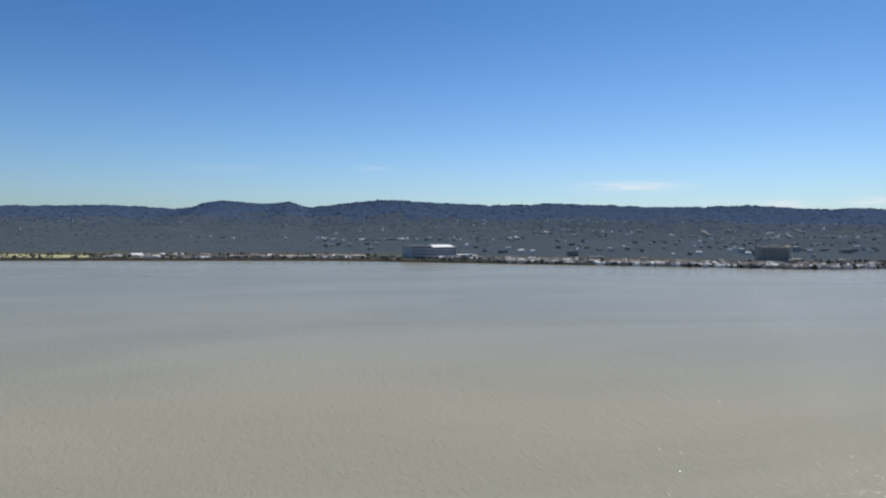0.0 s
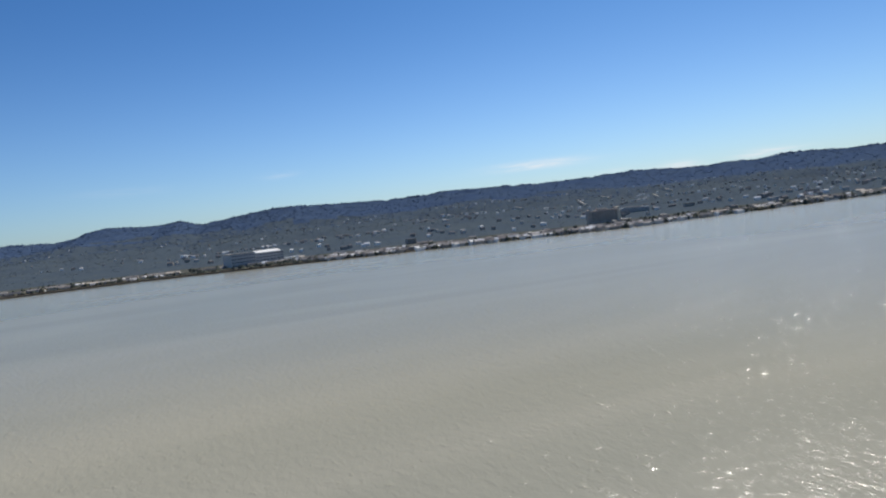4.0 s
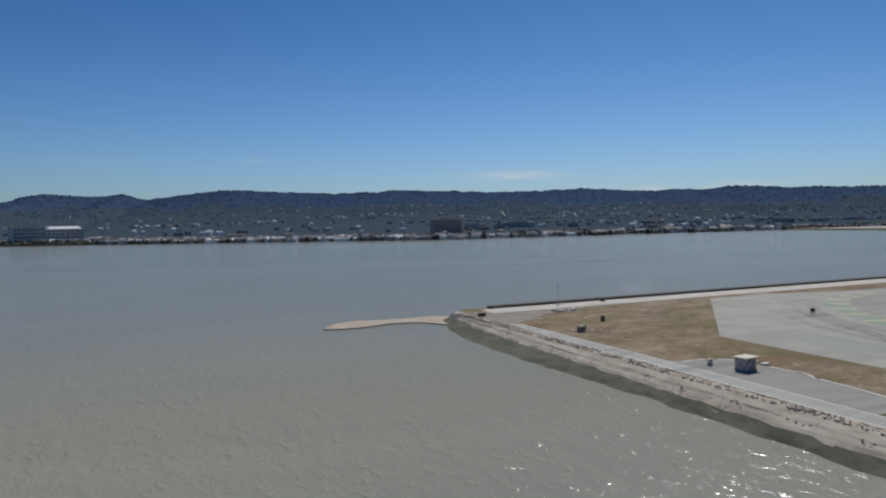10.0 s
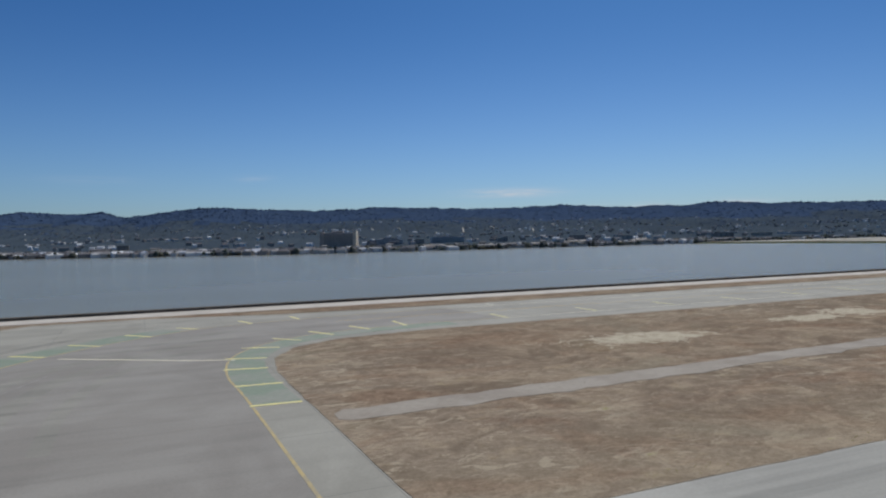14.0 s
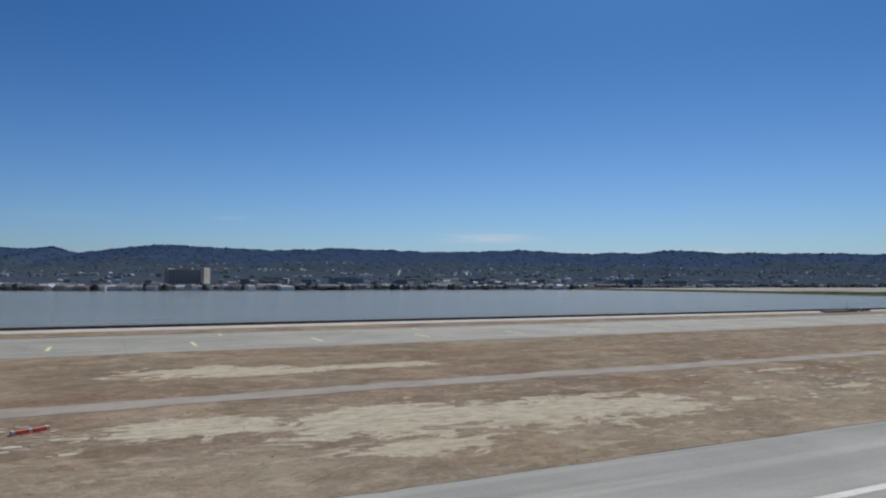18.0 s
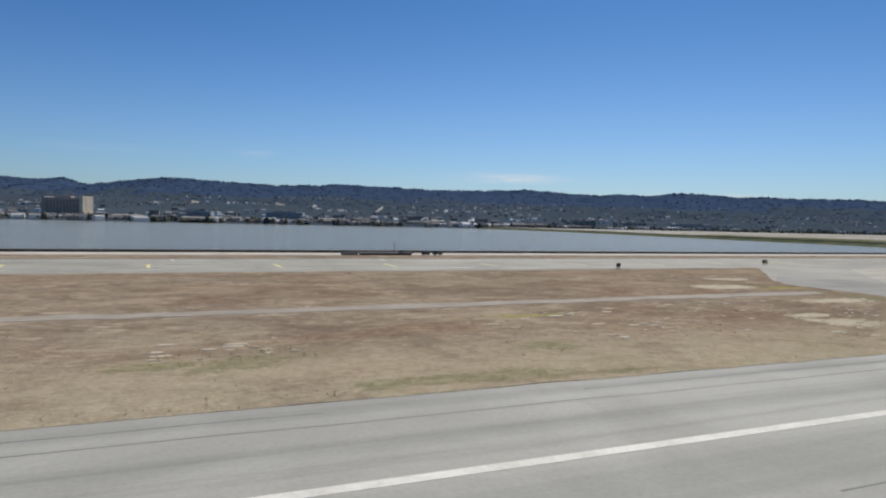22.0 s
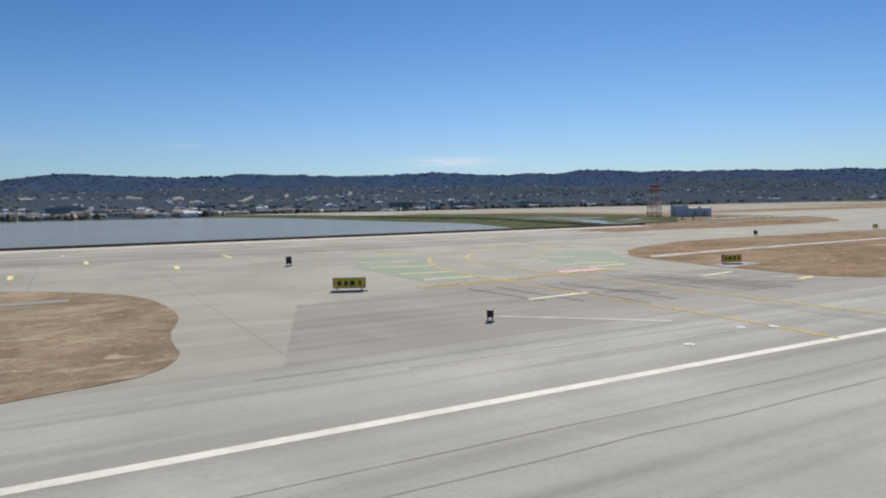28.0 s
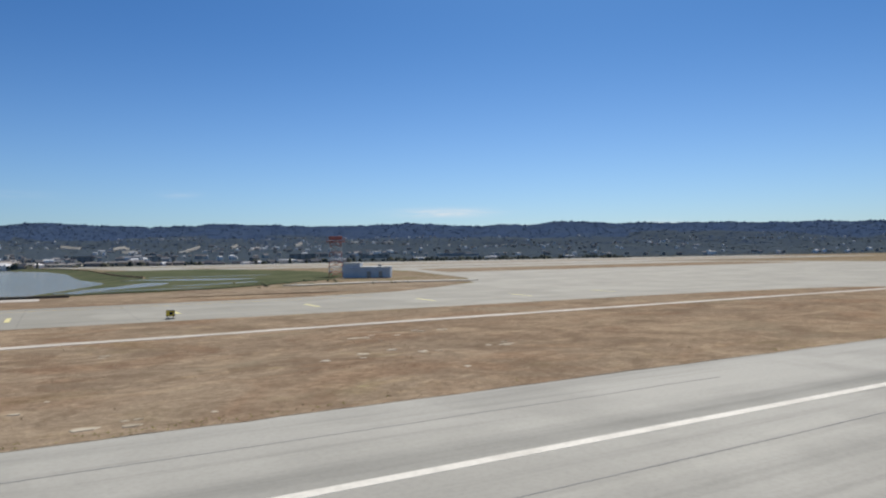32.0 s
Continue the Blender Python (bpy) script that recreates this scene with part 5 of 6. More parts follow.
part("tyre_streak", ribbon_bm([(674.1, 20.2), (673.7, 16.5), (673.55, 12.9), (673.5, 9.5), (673.6, 4)], 0.75, 0.05, 0.0575), M["streak"], runway, "darkened tyre streak")
part("tyre_streak", ribbon_bm([(674.4, 17.6), (674.8, 13.2), (675.3, 9.9), (676.5, 4)], 0.55, 0.05, 0.0585), M["streak"], runway, "darkened tyre streak")
seal([(565.6, 36), (568.9, 33.6), (571.2, 33.2), (575.4, 27)], 0.13)
seal([(570.5, 38.8), (570.2, 28)], 0.12)
seal([(606, 33.5), (605.2, 31), (608.4, 29.2)], 0.14)
seal([(587.6, 45), (587.5, 47.4)], 0.12)
part("asphalt_patch", ribbon_bm([(565.4, 16.1), (565.8, 13.3)], 0.5, 0.045, 0.062), M["darkpatch"], runway, "dark asphalt repair strip")
part("asphalt_patch", slab_bm([(699.0, 14.8), (699.2, 13.2), (686, 13.2), (687, 14.8)], 0.045, 0.056), M["pave"], runway, "slightly paler repaired panel")
seal([(578.9, 29.7), (576.1, 23.1), (575.0, 19.4), (574.5, 16.1)], 0.07)
seal([(570.6, 37.1), (570.8, 25.3), (571.2, 21.8)], 0.1)
seal([(567.3, 28.8), (571.0, 29.8)], 0.07)
seal([(606.3, 30.1), (602.4, 27.2), (601.1, 25.1), (600.1, 21.7), (601.1, 19.2), (603.1, 19.0)], 0.16)
seal([(600.9, 24.3), (602.6, 23.4)], 0.1)
seal([(621.8, 44.6), (612.0, 36.2), (606.0, 31.4)], 0.12)
for y, stretches in ((17.5, ((486, 512), (520, 556), (563, 574), (582, 600), (652, 668))), (16.45, ((497, 545), (548, 600), (604, 640), (656, 690), (700, 760))), (15.2, ((560, 574.5), (579, 618), (660, 700))), (10.4, ((540, 580), (600, 672), (690, 760))), (9.2, ((520, 610), (640, 720)))):
    for a, b in stretches:
        n = int((b - a) / 2.5)
        line = [(a + (b - a) * i / n, y + 0.12 * noise.noise(Vector((a + i * 0.9, y, 0.5)))) for i in range(n + 1)]
        part("paving_seam", ribbon_bm(line, 0.05, 0.05, 0.0645), M["seam"], runway, "dark sealed paving seam")

# ---- the marsh and the far runways ----
slab("marsh", [(739, 95.5), (741.5, 112), (746.5, 130), (756.5, 160), (758.5, 178), (754.5, 210), (753.5, 262), (790, 268), (806, 200), (800, 150), (785, 124), (772, 112), (760, 101)], -0.5, 0.12, M["marsh"], "green tidal marsh at the edge of the bay", "marsh")
EDGE = [Vector(p) for p in [(735, 93.2), (740, 100)] + AIRPORT[4:14]]
bm = bmesh.new()
rows = []
for i, p in enumerate(EDGE):
    d = (EDGE[min(i + 1, len(EDGE) - 1)] - EDGE[max(i - 1, 0)]).normalized()
    out = Vector((-d.y, d.x))
    rows.append([bm.verts.new((*(p + out * o), z)) for o, z in ((12.0, -1.32), (5.5, -1.1), (0.0, -0.25), (-1.5, 0.06))])
for a, b in zip(rows, rows[1:]):
    for j in range(3):
        bm.faces.new((a[j], a[j + 1], b[j + 1], b[j]))
bmesh.ops.recalc_face_normals(bm, faces=bm.faces)
tagged(link_mesh("marsh_edge", bm, M["marsh"]), "low green marsh edge sloping into the bay", "marsh", kind="structure")
slab("marsh_channel", smooth_line([(742, 97), (746, 106), (753, 116), (757, 128), (753, 130), (748, 118), (743, 109), (740.6, 100), (742, 97)], 6)[:-1], 0.0, 0.15, M["water"], "shallow water channel winding into the marsh", "water")
slab("marsh_channel", smooth_line([(751, 150), (758, 142), (768, 136), (775, 140), (769, 146), (760, 150), (751, 150)], 6)[:-1], 0.0, 0.135, M["water"], "narrow shallow water channel in the marsh", "water")
for pts in ([(739.6, 100), (748, 101.5), (758, 104.5), (757, 105.6), (748, 103.2), (739.8, 102), (739.6, 100)], [(756, 112), (764, 116), (771, 122), (769.6, 123.4), (762.5, 118), (755.4, 113.6), (756, 112)], [(759, 166), (770, 162), (784, 164), (783, 167), (770, 165.4), (759, 169), (759, 166)]):
    slab("marsh_channel", smooth_line(pts, 5)[:-1], 0.0, 0.14, M["water"], "thin shallow channel shining in the green marsh", "water")
slab("far_runway", [(768, 252), (752, 345), (1220, 345), (1220, 252)], -0.1, 0.09, M["taxi"], "pale far runway beyond the marsh", "runway")
slab("far_runway", [(748, 358), (733, 414), (1300, 414), (1300, 358)], -0.1, 0.09, M["taxi"], "pale far runway near the town", "runway")
slab("infield", [(826, 150), (838, 192), (985, 192), (975, 150)], 0.0, 0.075, M["grass"], "brown infield grass between far taxiways", "grass strip")
slab("infield", [(806, 222), (803, 231), (1210, 236), (1210, 226)], 0.0, 0.105, M["grass"], "thin brown grass strip between far taxiways", "grass strip")
slab("infield", [(792, 284), (786, 306), (1210, 316), (1210, 290)], 0.0, 0.112, M["grass"], "brown grass strip between far runways", "grass strip")
slab("infield", [(790, 344), (778, 359), (1200, 359), (1200, 344)], 0.0, 0.11, M["grass"], "brown grass strip between far runways", "grass strip")
slab("grass_tongue", [(748, 94.5), (770, 97), (785, 101), (794, 98), (795, 93.8), (780, 84.2), (768, 80.8), (750, 82)], 0.0, 0.07, M["grass"], "tongue of brown grass inside the taxiway bend", "grass strip")
slab("building_road", [(770, 104), (786, 106.6), (800, 103), (803, 100), (800.5, 98.6), (786, 103.4), (772, 101.4)], 0.0, 0.14, M["sandroad"], "pale access road beside a blue building", "road")


def blue_building():
    o = holder("equipment_building", "pale blue corrugated metal equipment building beside the marsh", "building", loc=(794.5, 128.0, 0.1), turn=-30)
    part("wall", box_bm(9.4, 4.2, 2.1, bevel=0.03), M["bluemetal"], o)
    part("tall_wall", box_bm(3.4, 4.0, 2.9, (-3.0, 0.15, 0), 0.03), M["bluemetal"], o)
    part("roof", box_bm(6.2, 4.4, 0.12, (1.7, 0, 2.1), 0.02), M["whitepaint"], o)
    part("roof", box_bm(3.6, 4.2, 0.12, (-3.0, 0.15, 2.9), 0.02), M["whitepaint"], o)
    for i in range(18):
        part("rib", box_bm(0.06, 0.05, 2.05, (-4.4 + i * 0.52, -2.12, 0.02)), M["bluemetal"], o)
    for i in (0, 1):
        part("door", box_bm(0.75, 0.05, 1.25, (0.5 + 2.3 * i, -2.16, 0.02)), M["steel"], o, "grey metal door")
    part("vent", box_bm(0.7, 0.7, 0.4, (2.4, 0.4, 2.22), 0.03), M["steel"], o)


blue_building()


def lattice_tower():
    o = holder("lattice_tower", "red and white steel lattice radar tower", "tower", loc=(791.5, 138.0, 0.1), turn=-20)
    H, n = 7.4, 7
    for k in range(n):
        z0, z1 = H * k / n, H * (k + 1) / n
        m2 = M["redpaint"] if k % 2 == 0 else M["whitepaint"]
        w0, w1 = 1.45 - 0.05 * k, 1.45 - 0.05 * (k + 1)
        c0 = [(-w0, -w0), (w0, -w0), (w0, w0), (-w0, w0)]
        c1 = [(-w1, -w1), (w1, -w1), (w1, w1), (-w1, w1)]
        for i in range(4):
            j = (i + 1) % 4
            part("leg", rod_bm((*c0[i], z0), (*c1[i], z1), 0.09, 6), m2, o)
            part("brace", rod_bm((*c0[i], z0), (*c1[j], z1), 0.05, 5), m2, o)
            part("brace", rod_bm((*c0[j], z0), (*c1[i], z1), 0.05, 5), m2, o)
            part("beam", rod_bm((*c1[i], z1), (*c1[j], z1), 0.06, 5), m2, o)
    deck = part("deck", box_bm(3.9, 3.9, 0.16, (0, 0, H), 0.03), M["redpaint"], o)
    for i in range(4):
        sx, sy = ((-1, -1), (1, -1), (1, 1), (-1, 1))[i]
        part("post", rod_bm((1.85 * sx, 1.85 * sy, H + 0.16), (1.85 * sx, 1.85 * sy, H + 0.9), 0.04, 6), M["redpaint"], deck)
    part("antenna", box_bm(2.9, 0.5, 0.75, (0, 0, H + 0.45), 0.08), M["redpaint"], o, "red radar antenna")


lattice_tower()


def airliner(x, y, turn, label):
    """A parked airliner seen far off."""
    o = holder("airliner", label, "airplane", "parked airliners", (x, y, 0.1), turn)
    bm = bmesh.new()
    rows = []
    for u, r in ((-7.2, 0.12), (-6.2, 0.42), (-4.4, 0.72), (-2, 0.8), (4.6, 0.8), (6.2, 0.66), (7.1, 0.4), (7.6, 0.08)):
        zc = 1.75 + (0.45 if u < -6.5 else 0.28 if u < -5 else 0.08 if u < -3.5 else 0)
        rows.append([bm.verts.new((u, r * math.cos(a), zc + r * math.sin(a))) for a in np.linspace(0, 2 * math.pi, 12, endpoint=False)])
    for a, b in zip(rows, rows[1:]):
        for i in range(12):
            bm.faces.new((a[i], b[i], b[(i + 1) % 12], a[(i + 1) % 12]))
    bm.faces.new(rows[0])
    bm.faces.new(rows[-1][::-1])
    bmesh.ops.recalc_face_normals(bm, faces=bm.faces)
    part("fuselage", bm, M["whitepaint"], o)
    for s in (-1, 1):
        part("wing", slab_bm([(1.6, 0.5 * s), (-0.6, 0.5 * s), (-2.6, 6.8 * s), (-1.9, 6.8 * s)], 1.35, 1.5), M["steel"], o)
        part("tailplane", slab_bm([(-5.4, 0.2 * s), (-6.6, 0.2 * s), (-7.2, 2.4 * s), (-6.7, 2.4 * s)], 2.15, 2.25), M["whitepaint"], o)
        part("engine", rod_bm((1.3, 2.3 * s, 0.95), (-0.5, 2.3 * s, 0.95), 0.42, 12, r2=0.3), M["steel"], o)
        part("gear", rod_bm((-0.4, 1.1 * s, 0), (-0.4, 1.1 * s, 1.3), 0.12, 6), M["darksteel"], o)
    fin = slab_bm([(-5.0, 0), (-7.0, 0), (-7.6, 2.3), (-6.8, 2.3)], -0.08, 0.08)
    bmesh.ops.transform(fin, matrix=Matrix.Translation((0, 0, 2.3)) @ Matrix.Rotation(radians(90), 4, "X"), verts=fin.verts)
    part("fin", fin, M["office"], o, "dark blue tail fin")
    part("nose_gear", rod_bm((5.6, 0, 0), (5.6, 0, 1.2), 0.1, 6), M["darksteel"], o)
    part("window_band", box_bm(9.5, 1.62, 0.13, (0.4, 0, 1.86)), M["glass"], o)


airliner(868, 428, 8, "white airliner parked far off beyond the runway")
airliner(905, 433, 172, "white airliner with dark tail standing far off")
airliner(965, 428, 5, "white airliner far off near the town")
airliner(1030, 436, 184, "white airliner parked at the far end of the airport")
airliner(1100, 430, 10, "white airliner far off on the pale paving")

# ---- the town along the far shore ----
def gable_bm(w, d, rise, at=(0, 0, 0), thick=0.2):
    """A low pitched roof, ridge along x."""
    bm = bmesh.new()
    x, y, z = at
    prof = ((-d / 2, 0), (0, rise), (d / 2, 0), (d / 2, -thick), (-d / 2, -thick))
    a = [bm.verts.new((x - w / 2, y + p, z + q)) for p, q in prof]
    b = [bm.verts.new((x + w / 2, y + p, z + q)) for p, q in prof]
    for i in range(5):
        bm.faces.new((a[i], a[(i + 1) % 5], b[(i + 1) % 5], b[i]))
    bm.faces.new(a[::-1])
    bm.faces.new(b)
    bmesh.ops.recalc_face_normals(bm, faces=bm.faces)
    return bm


def warehouse(x, y, w, d, h, turn, label, wall="walls", roof="roofs", bays=6):
    o = holder("warehouse", label, "building", "low buildings along the shore", (x, y, 0.2), turn)
    part("wall", box_bm(w, d, h), M[wall], o)
    part("roof", gable_bm(w * 1.02, d * 1.04, d * 0.11, (0, 0, h + 0.2)), M[roof], o)
    part("roof_unit", box_bm(w * 0.1, d * 0.2, 0.6 + d * 0.1, (w * 0.2, 0, h + 0.15), 0.05), M["steel"], o)
    for i in range(bays):
        u = -w / 2 + w * (i + 0.5) / bays
        part("window", box_bm(w / bays * 0.6, 0.1, h * 0.32, (u, -d / 2 - 0.03, h * 0.45)), M["glass"], o)
    part("door", box_bm(w * 0.09, 0.12, h * 0.55, (-w * 0.44, -d / 2 - 0.04, 0)), M["darksteel"], o)


rnd = random.Random(7)
KINDS = (("long pale flat roofed warehouse on the far shore", "walls", "roofs"), ("low tan commercial building on the far shore", "tan", "roofs"), ("white roofed low warehouse near the water", "tan", "walls"), ("grey flat roofed industrial building on the shore", "concrete", "roofs"))
SHX, SHY = [p[0] for p in SHORE], [p[1] for p in SHORE]


def shore_y(x):
    return float(np.interp(x, SHX, SHY))


for row, (n, off) in enumerate(((40, 10), (24, 34), (12, 66))):
    for i in range(n):
        x = 175 + 640 * (i + rnd.uniform(0.1, 0.9)) / n - row * 10
        if 440 < x < 490 and row < 2:
            continue
        label, wl, rf = KINDS[rnd.choices((0, 1, 2, 3), (5, 2, 2, 3))[0]]
        warehouse(x, shore_y(x) + off + rnd.uniform(0, 10), rnd.choice((4, 5, 7, 10, 16)) * rnd.uniform(0.8, 1.2), rnd.uniform(5, 8), rnd.uniform(1.0, 2.0) + row * 0.4, rnd.uniform(-22, -6), label, wl, rf, rnd.choice((5, 6, 8)))
for i in range(9):
    x = -30 + 160 * (i + rnd.uniform(0.2, 0.8)) / 9
    if 95 < x < 185:
        continue
    label, wl, rf = KINDS[i % 4]
    warehouse(x, shore_y(x) + 12 + rnd.uniform(0, 14), rnd.uniform(8, 15), rnd.uniform(6, 9), rnd.uniform(1.6, 2.8), rnd.uniform(-15, 5), label, wl, rf, 5)


def office_block():
    o = holder("office_building", "large pale grey office building with white rooftop at the water", "building", loc=(150, 628, 0.2), turn=22)
    for name, x, w, d, h in (("left_block", -16, 22, 16, 11.2), ("right_block", 9, 28, 18, 9.8)):
        b = part(name, box_bm(w, d, h, (x, 0, 0), 0.1), M["office"], o)
        for f in range(4):
            for i in range(8):
                part("window", box_bm(w / 8 * 0.7, 0.15, h / 4 * 0.3, (x - w / 2 + w * (i + 0.5) / 8, -d / 2 - 0.05, h / 4 * f + h * 0.07)), M["glass"], b)
    part("roof_deck", gable_bm(24, 15, 1.9, (10, 0, 10.1)), M["whitepaint"], o, "white rooftop enclosure")
    part("roof", box_bm(22.4, 16.4, 0.3, (-16, 0, 11.2), 0.05), M["roofs"], o)
    part("annex", box_bm(26, 9, 2.4, (32, -3, 0), 0.05), M["whitepaint"], o, "low white annex")
    part("annex", box_bm(30, 8, 1.8, (4, -14, 0), 0.05), M["concrete"], o, "low grey annex")


office_block()


def hotel():
    o = holder("hotel", "brown slab hotel with a cream end wall coloured as sunlit at the shore", "building", loc=(463, 548, 0.2), turn=-25)
    # the brown of the body has shade and haze mixed into its colour
    b = part("slab", box_bm(25, 11, 12.6, (-1, 0, 0), 0.1), M["brownwall"], o)
    for f in range(7):
        for i in range(10):
            part("window", box_bm(1.3, 0.2, 0.55, (-11.5 + i * 2.33, -5.55, 0.9 + f * 1.6)), M["glass"], b)
    # cream colour paints the sun onto this end; the other end is brown
    e = part("end_tower", box_bm(2.4, 13.5, 14.0, (12.7, 0, 0), 0.1), M["tan"], o, "cream end wall coloured as sunlit")
    for f in range(6):
        part("window", box_bm(0.2, 1.0, 0.5, (13.92, -2.5, 1.6 + f * 1.9)), M["glass"], e)
    part("end_tower", box_bm(2.4, 12.0, 13.4, (-14.6, 0, 0), 0.1), M["brownwall"], o)
    part("penthouse", box_bm(9, 5, 1.4, (-2, 1, 12.6), 0.05), M["brownwall"], o)
    part("podium", box_bm(38, 14, 1.8, (4, -3, 0), 0.1), M["walls"], o)


hotel()


def glass_hall(x, y, w, h, label):
    o = holder("office_hall", label, "building", "office blocks in the town", (x, y, 0.3), -20)
    b = part("wall", box_bm(w, 14, h, bevel=0.1), M["office"], o)
    for f in range(3):
        part("window_band", box_bm(w * 0.94, 0.2, h * 0.08, (0, -7.1, h * (0.14 + 0.29 * f))), M["glass"], b)
    part("roof", box_bm(w * 0.6, 8, 1.2, (0, 0, h), 0.1), M["roofs"], o)


glass_hall(655, 760, 40, 7, "grey glass office block among trees")
glass_hall(1120, 640, 46, 5, "long low grey office hall near the airport")
glass_hall(560, 700, 28, 6, "blue grey office block behind the shore")
for x, y, w, h in ((700, 704, 12, 5), (590, 690, 10, 5), (520, 640, 8, 5), (300, 640, 9, 5), (760, 640, 16, 6), (820, 620, 20, 5), (935, 600, 24, 6), (1010, 610, 28, 5)):
    o = holder("apartment_block", "pale apartment block standing among dark trees", "building", "apartment blocks in the town", (x, y, 0.3), rnd.uniform(-25, 5))
    b = part("wall", box_bm(w, 8, h, bevel=0.08), M["walls"], o)
    nf = max(2, int(h / 2))
    for f in range(nf):
        for i in range(4):
            part("window", box_bm(w / 4 * 0.45, 0.2, h / nf * 0.3, (-w / 2 + w * (i + 0.5) / 4, -4.05, h / nf * (f + 0.3))), M["glass"], b)
    part("roof", box_bm(w * 1.04, 8.4, 0.4, (0, 0, h), 0.05), M["roofs"], o)

slab("shore_field", [(-420, 700), (-170, 628), (-148, 632), (-150, 672), (-260, 720), (-430, 770)], -1, 0.9, M["field"], "pale mown field on the far shore", "field")
slab("shore_flats", [(-900, 726), (-206, 634), (60, 612), (400, 452), (900, 442), (1700, 386), (1760, 560), (950, 640), (440, 610), (110, 740), (-170, 800), (-880, 860)], -1, 0.45, M["flat"], "flat built up ground behind the shoreline", "ground")
slab("shore_bank", [(-900, 716), (-206, 624.5), (60, 602.5), (400, 442.5), (700, 436.5), (700, 445), (400, 451), (60, 611), (-206, 633), (-900, 725)], -3, 0.1, M["wall"], "dark stony bank of the far shore", "bank")

for a, b, near, deep in ((205, 300, 14, 9), (318, 372, 12, 8), (384, 436, 13, 9), (236, 330, 34, 7), (345, 430, 32, 10), (452, 520, 24, 12), (540, 600, 14, 8), (250, 390, 58, 8)):
    pts = [(a, shore_y(a) + near), (b, shore_y(b) + near), (b - 6, shore_y(b) + near + deep), (a - 6, shore_y(a) + near + deep)]
    slab("car_park", pts, -0.5, 0.62, M["lot"], "pale paved car park along the far shore", "car park")

# ---- woods, houses and streets on the hills ----
rg = np.random.default_rng(5)


def islands(name, tones, rough=0.95, spec=0.0, leafy=0.0):
    """A surface whose every crown, roof or wall takes one of the tones by chance; tones: (share up to, colour)."""
    m = bpy.data.materials.new(name)
    m.use_nodes = True
    k = Nodes(m.node_tree)
    out, bs, geo = k.n("ShaderNodeOutputMaterial"), k.n("ShaderNodeBsdfPrincipled"), k.n("ShaderNodeNewGeometry")
    c = col(*tones[0][1])
    for (edge, _), (_, tone) in zip(tones, tones[1:]):
        c = k.mix(k.ramp(geo.outputs["Random Per Island"], edge - 0.04, edge + 0.04), c, col(*tone))
    c = k.mix(k.ramp(k.noise(k.coords(), 0.35, 5.0, 0.7), 0.35, 0.7, 0.0, 0.5), c, k.mix(1.0, c, col(0.7, 0.7, 0.72), "MULTIPLY"))
    k.put(bs.inputs["Base Color"], c)
    bs.inputs["Roughness"].default_value, bs.inputs["Specular IOR Level"].default_value = rough, spec
    tl, mx = k.n("ShaderNodeBsdfTranslucent"), k.n("ShaderNodeMixShader")
    k.put(tl.inputs["Color"], c)
    mx.inputs[0].default_value = leafy
    k.link(bs.outputs[0], mx.inputs[1])
    k.link(tl.outputs[0], mx.inputs[2])
    k.link(mx.outputs[0] if leafy else bs.outputs[0], out.inputs[0])
    return m


# The blue in the ridge and slope crowns is painted haze, not leaf colour.
M["hazyridge"] = islands("ridge woods with blue haze tint", ((0.25, (0.046, 0.076, 0.138)), (0.6, (0.052, 0.084, 0.148)), (0.85, (0.058, 0.088, 0.142)), (1.0, (0.066, 0.096, 0.138))))
M["hazyslope"] = islands("lower slope woods with blue haze tint", ((0.3, (0.058, 0.080, 0.104)), (0.65, (0.068, 0.090, 0.108)), (0.87, (0.080, 0.100, 0.106)), (1.0, (0.110, 0.122, 0.106))))
M["shoreleaf"] = islands("dark olive shore trees", ((0.3, (0.060, 0.070, 0.062)), (0.7, (0.085, 0.095, 0.075)), (1.0, (0.125, 0.122, 0.088))))
M["houseroof"] = islands("mixed house roofs", ((0.30, (0.150, 0.150, 0.155)), (0.52, (0.22, 0.20, 0.19)), (0.72, (0.34, 0.32, 0.30)), (0.86, (0.56, 0.55, 0.53)), (1.0, (0.84, 0.83, 0.80))))
M["housewall"] = islands("mixed house walls", ((0.4, (0.30, 0.28, 0.25)), (0.7, (0.50, 0.48, 0.44)), (1.0, (0.82, 0.80, 0.76))))


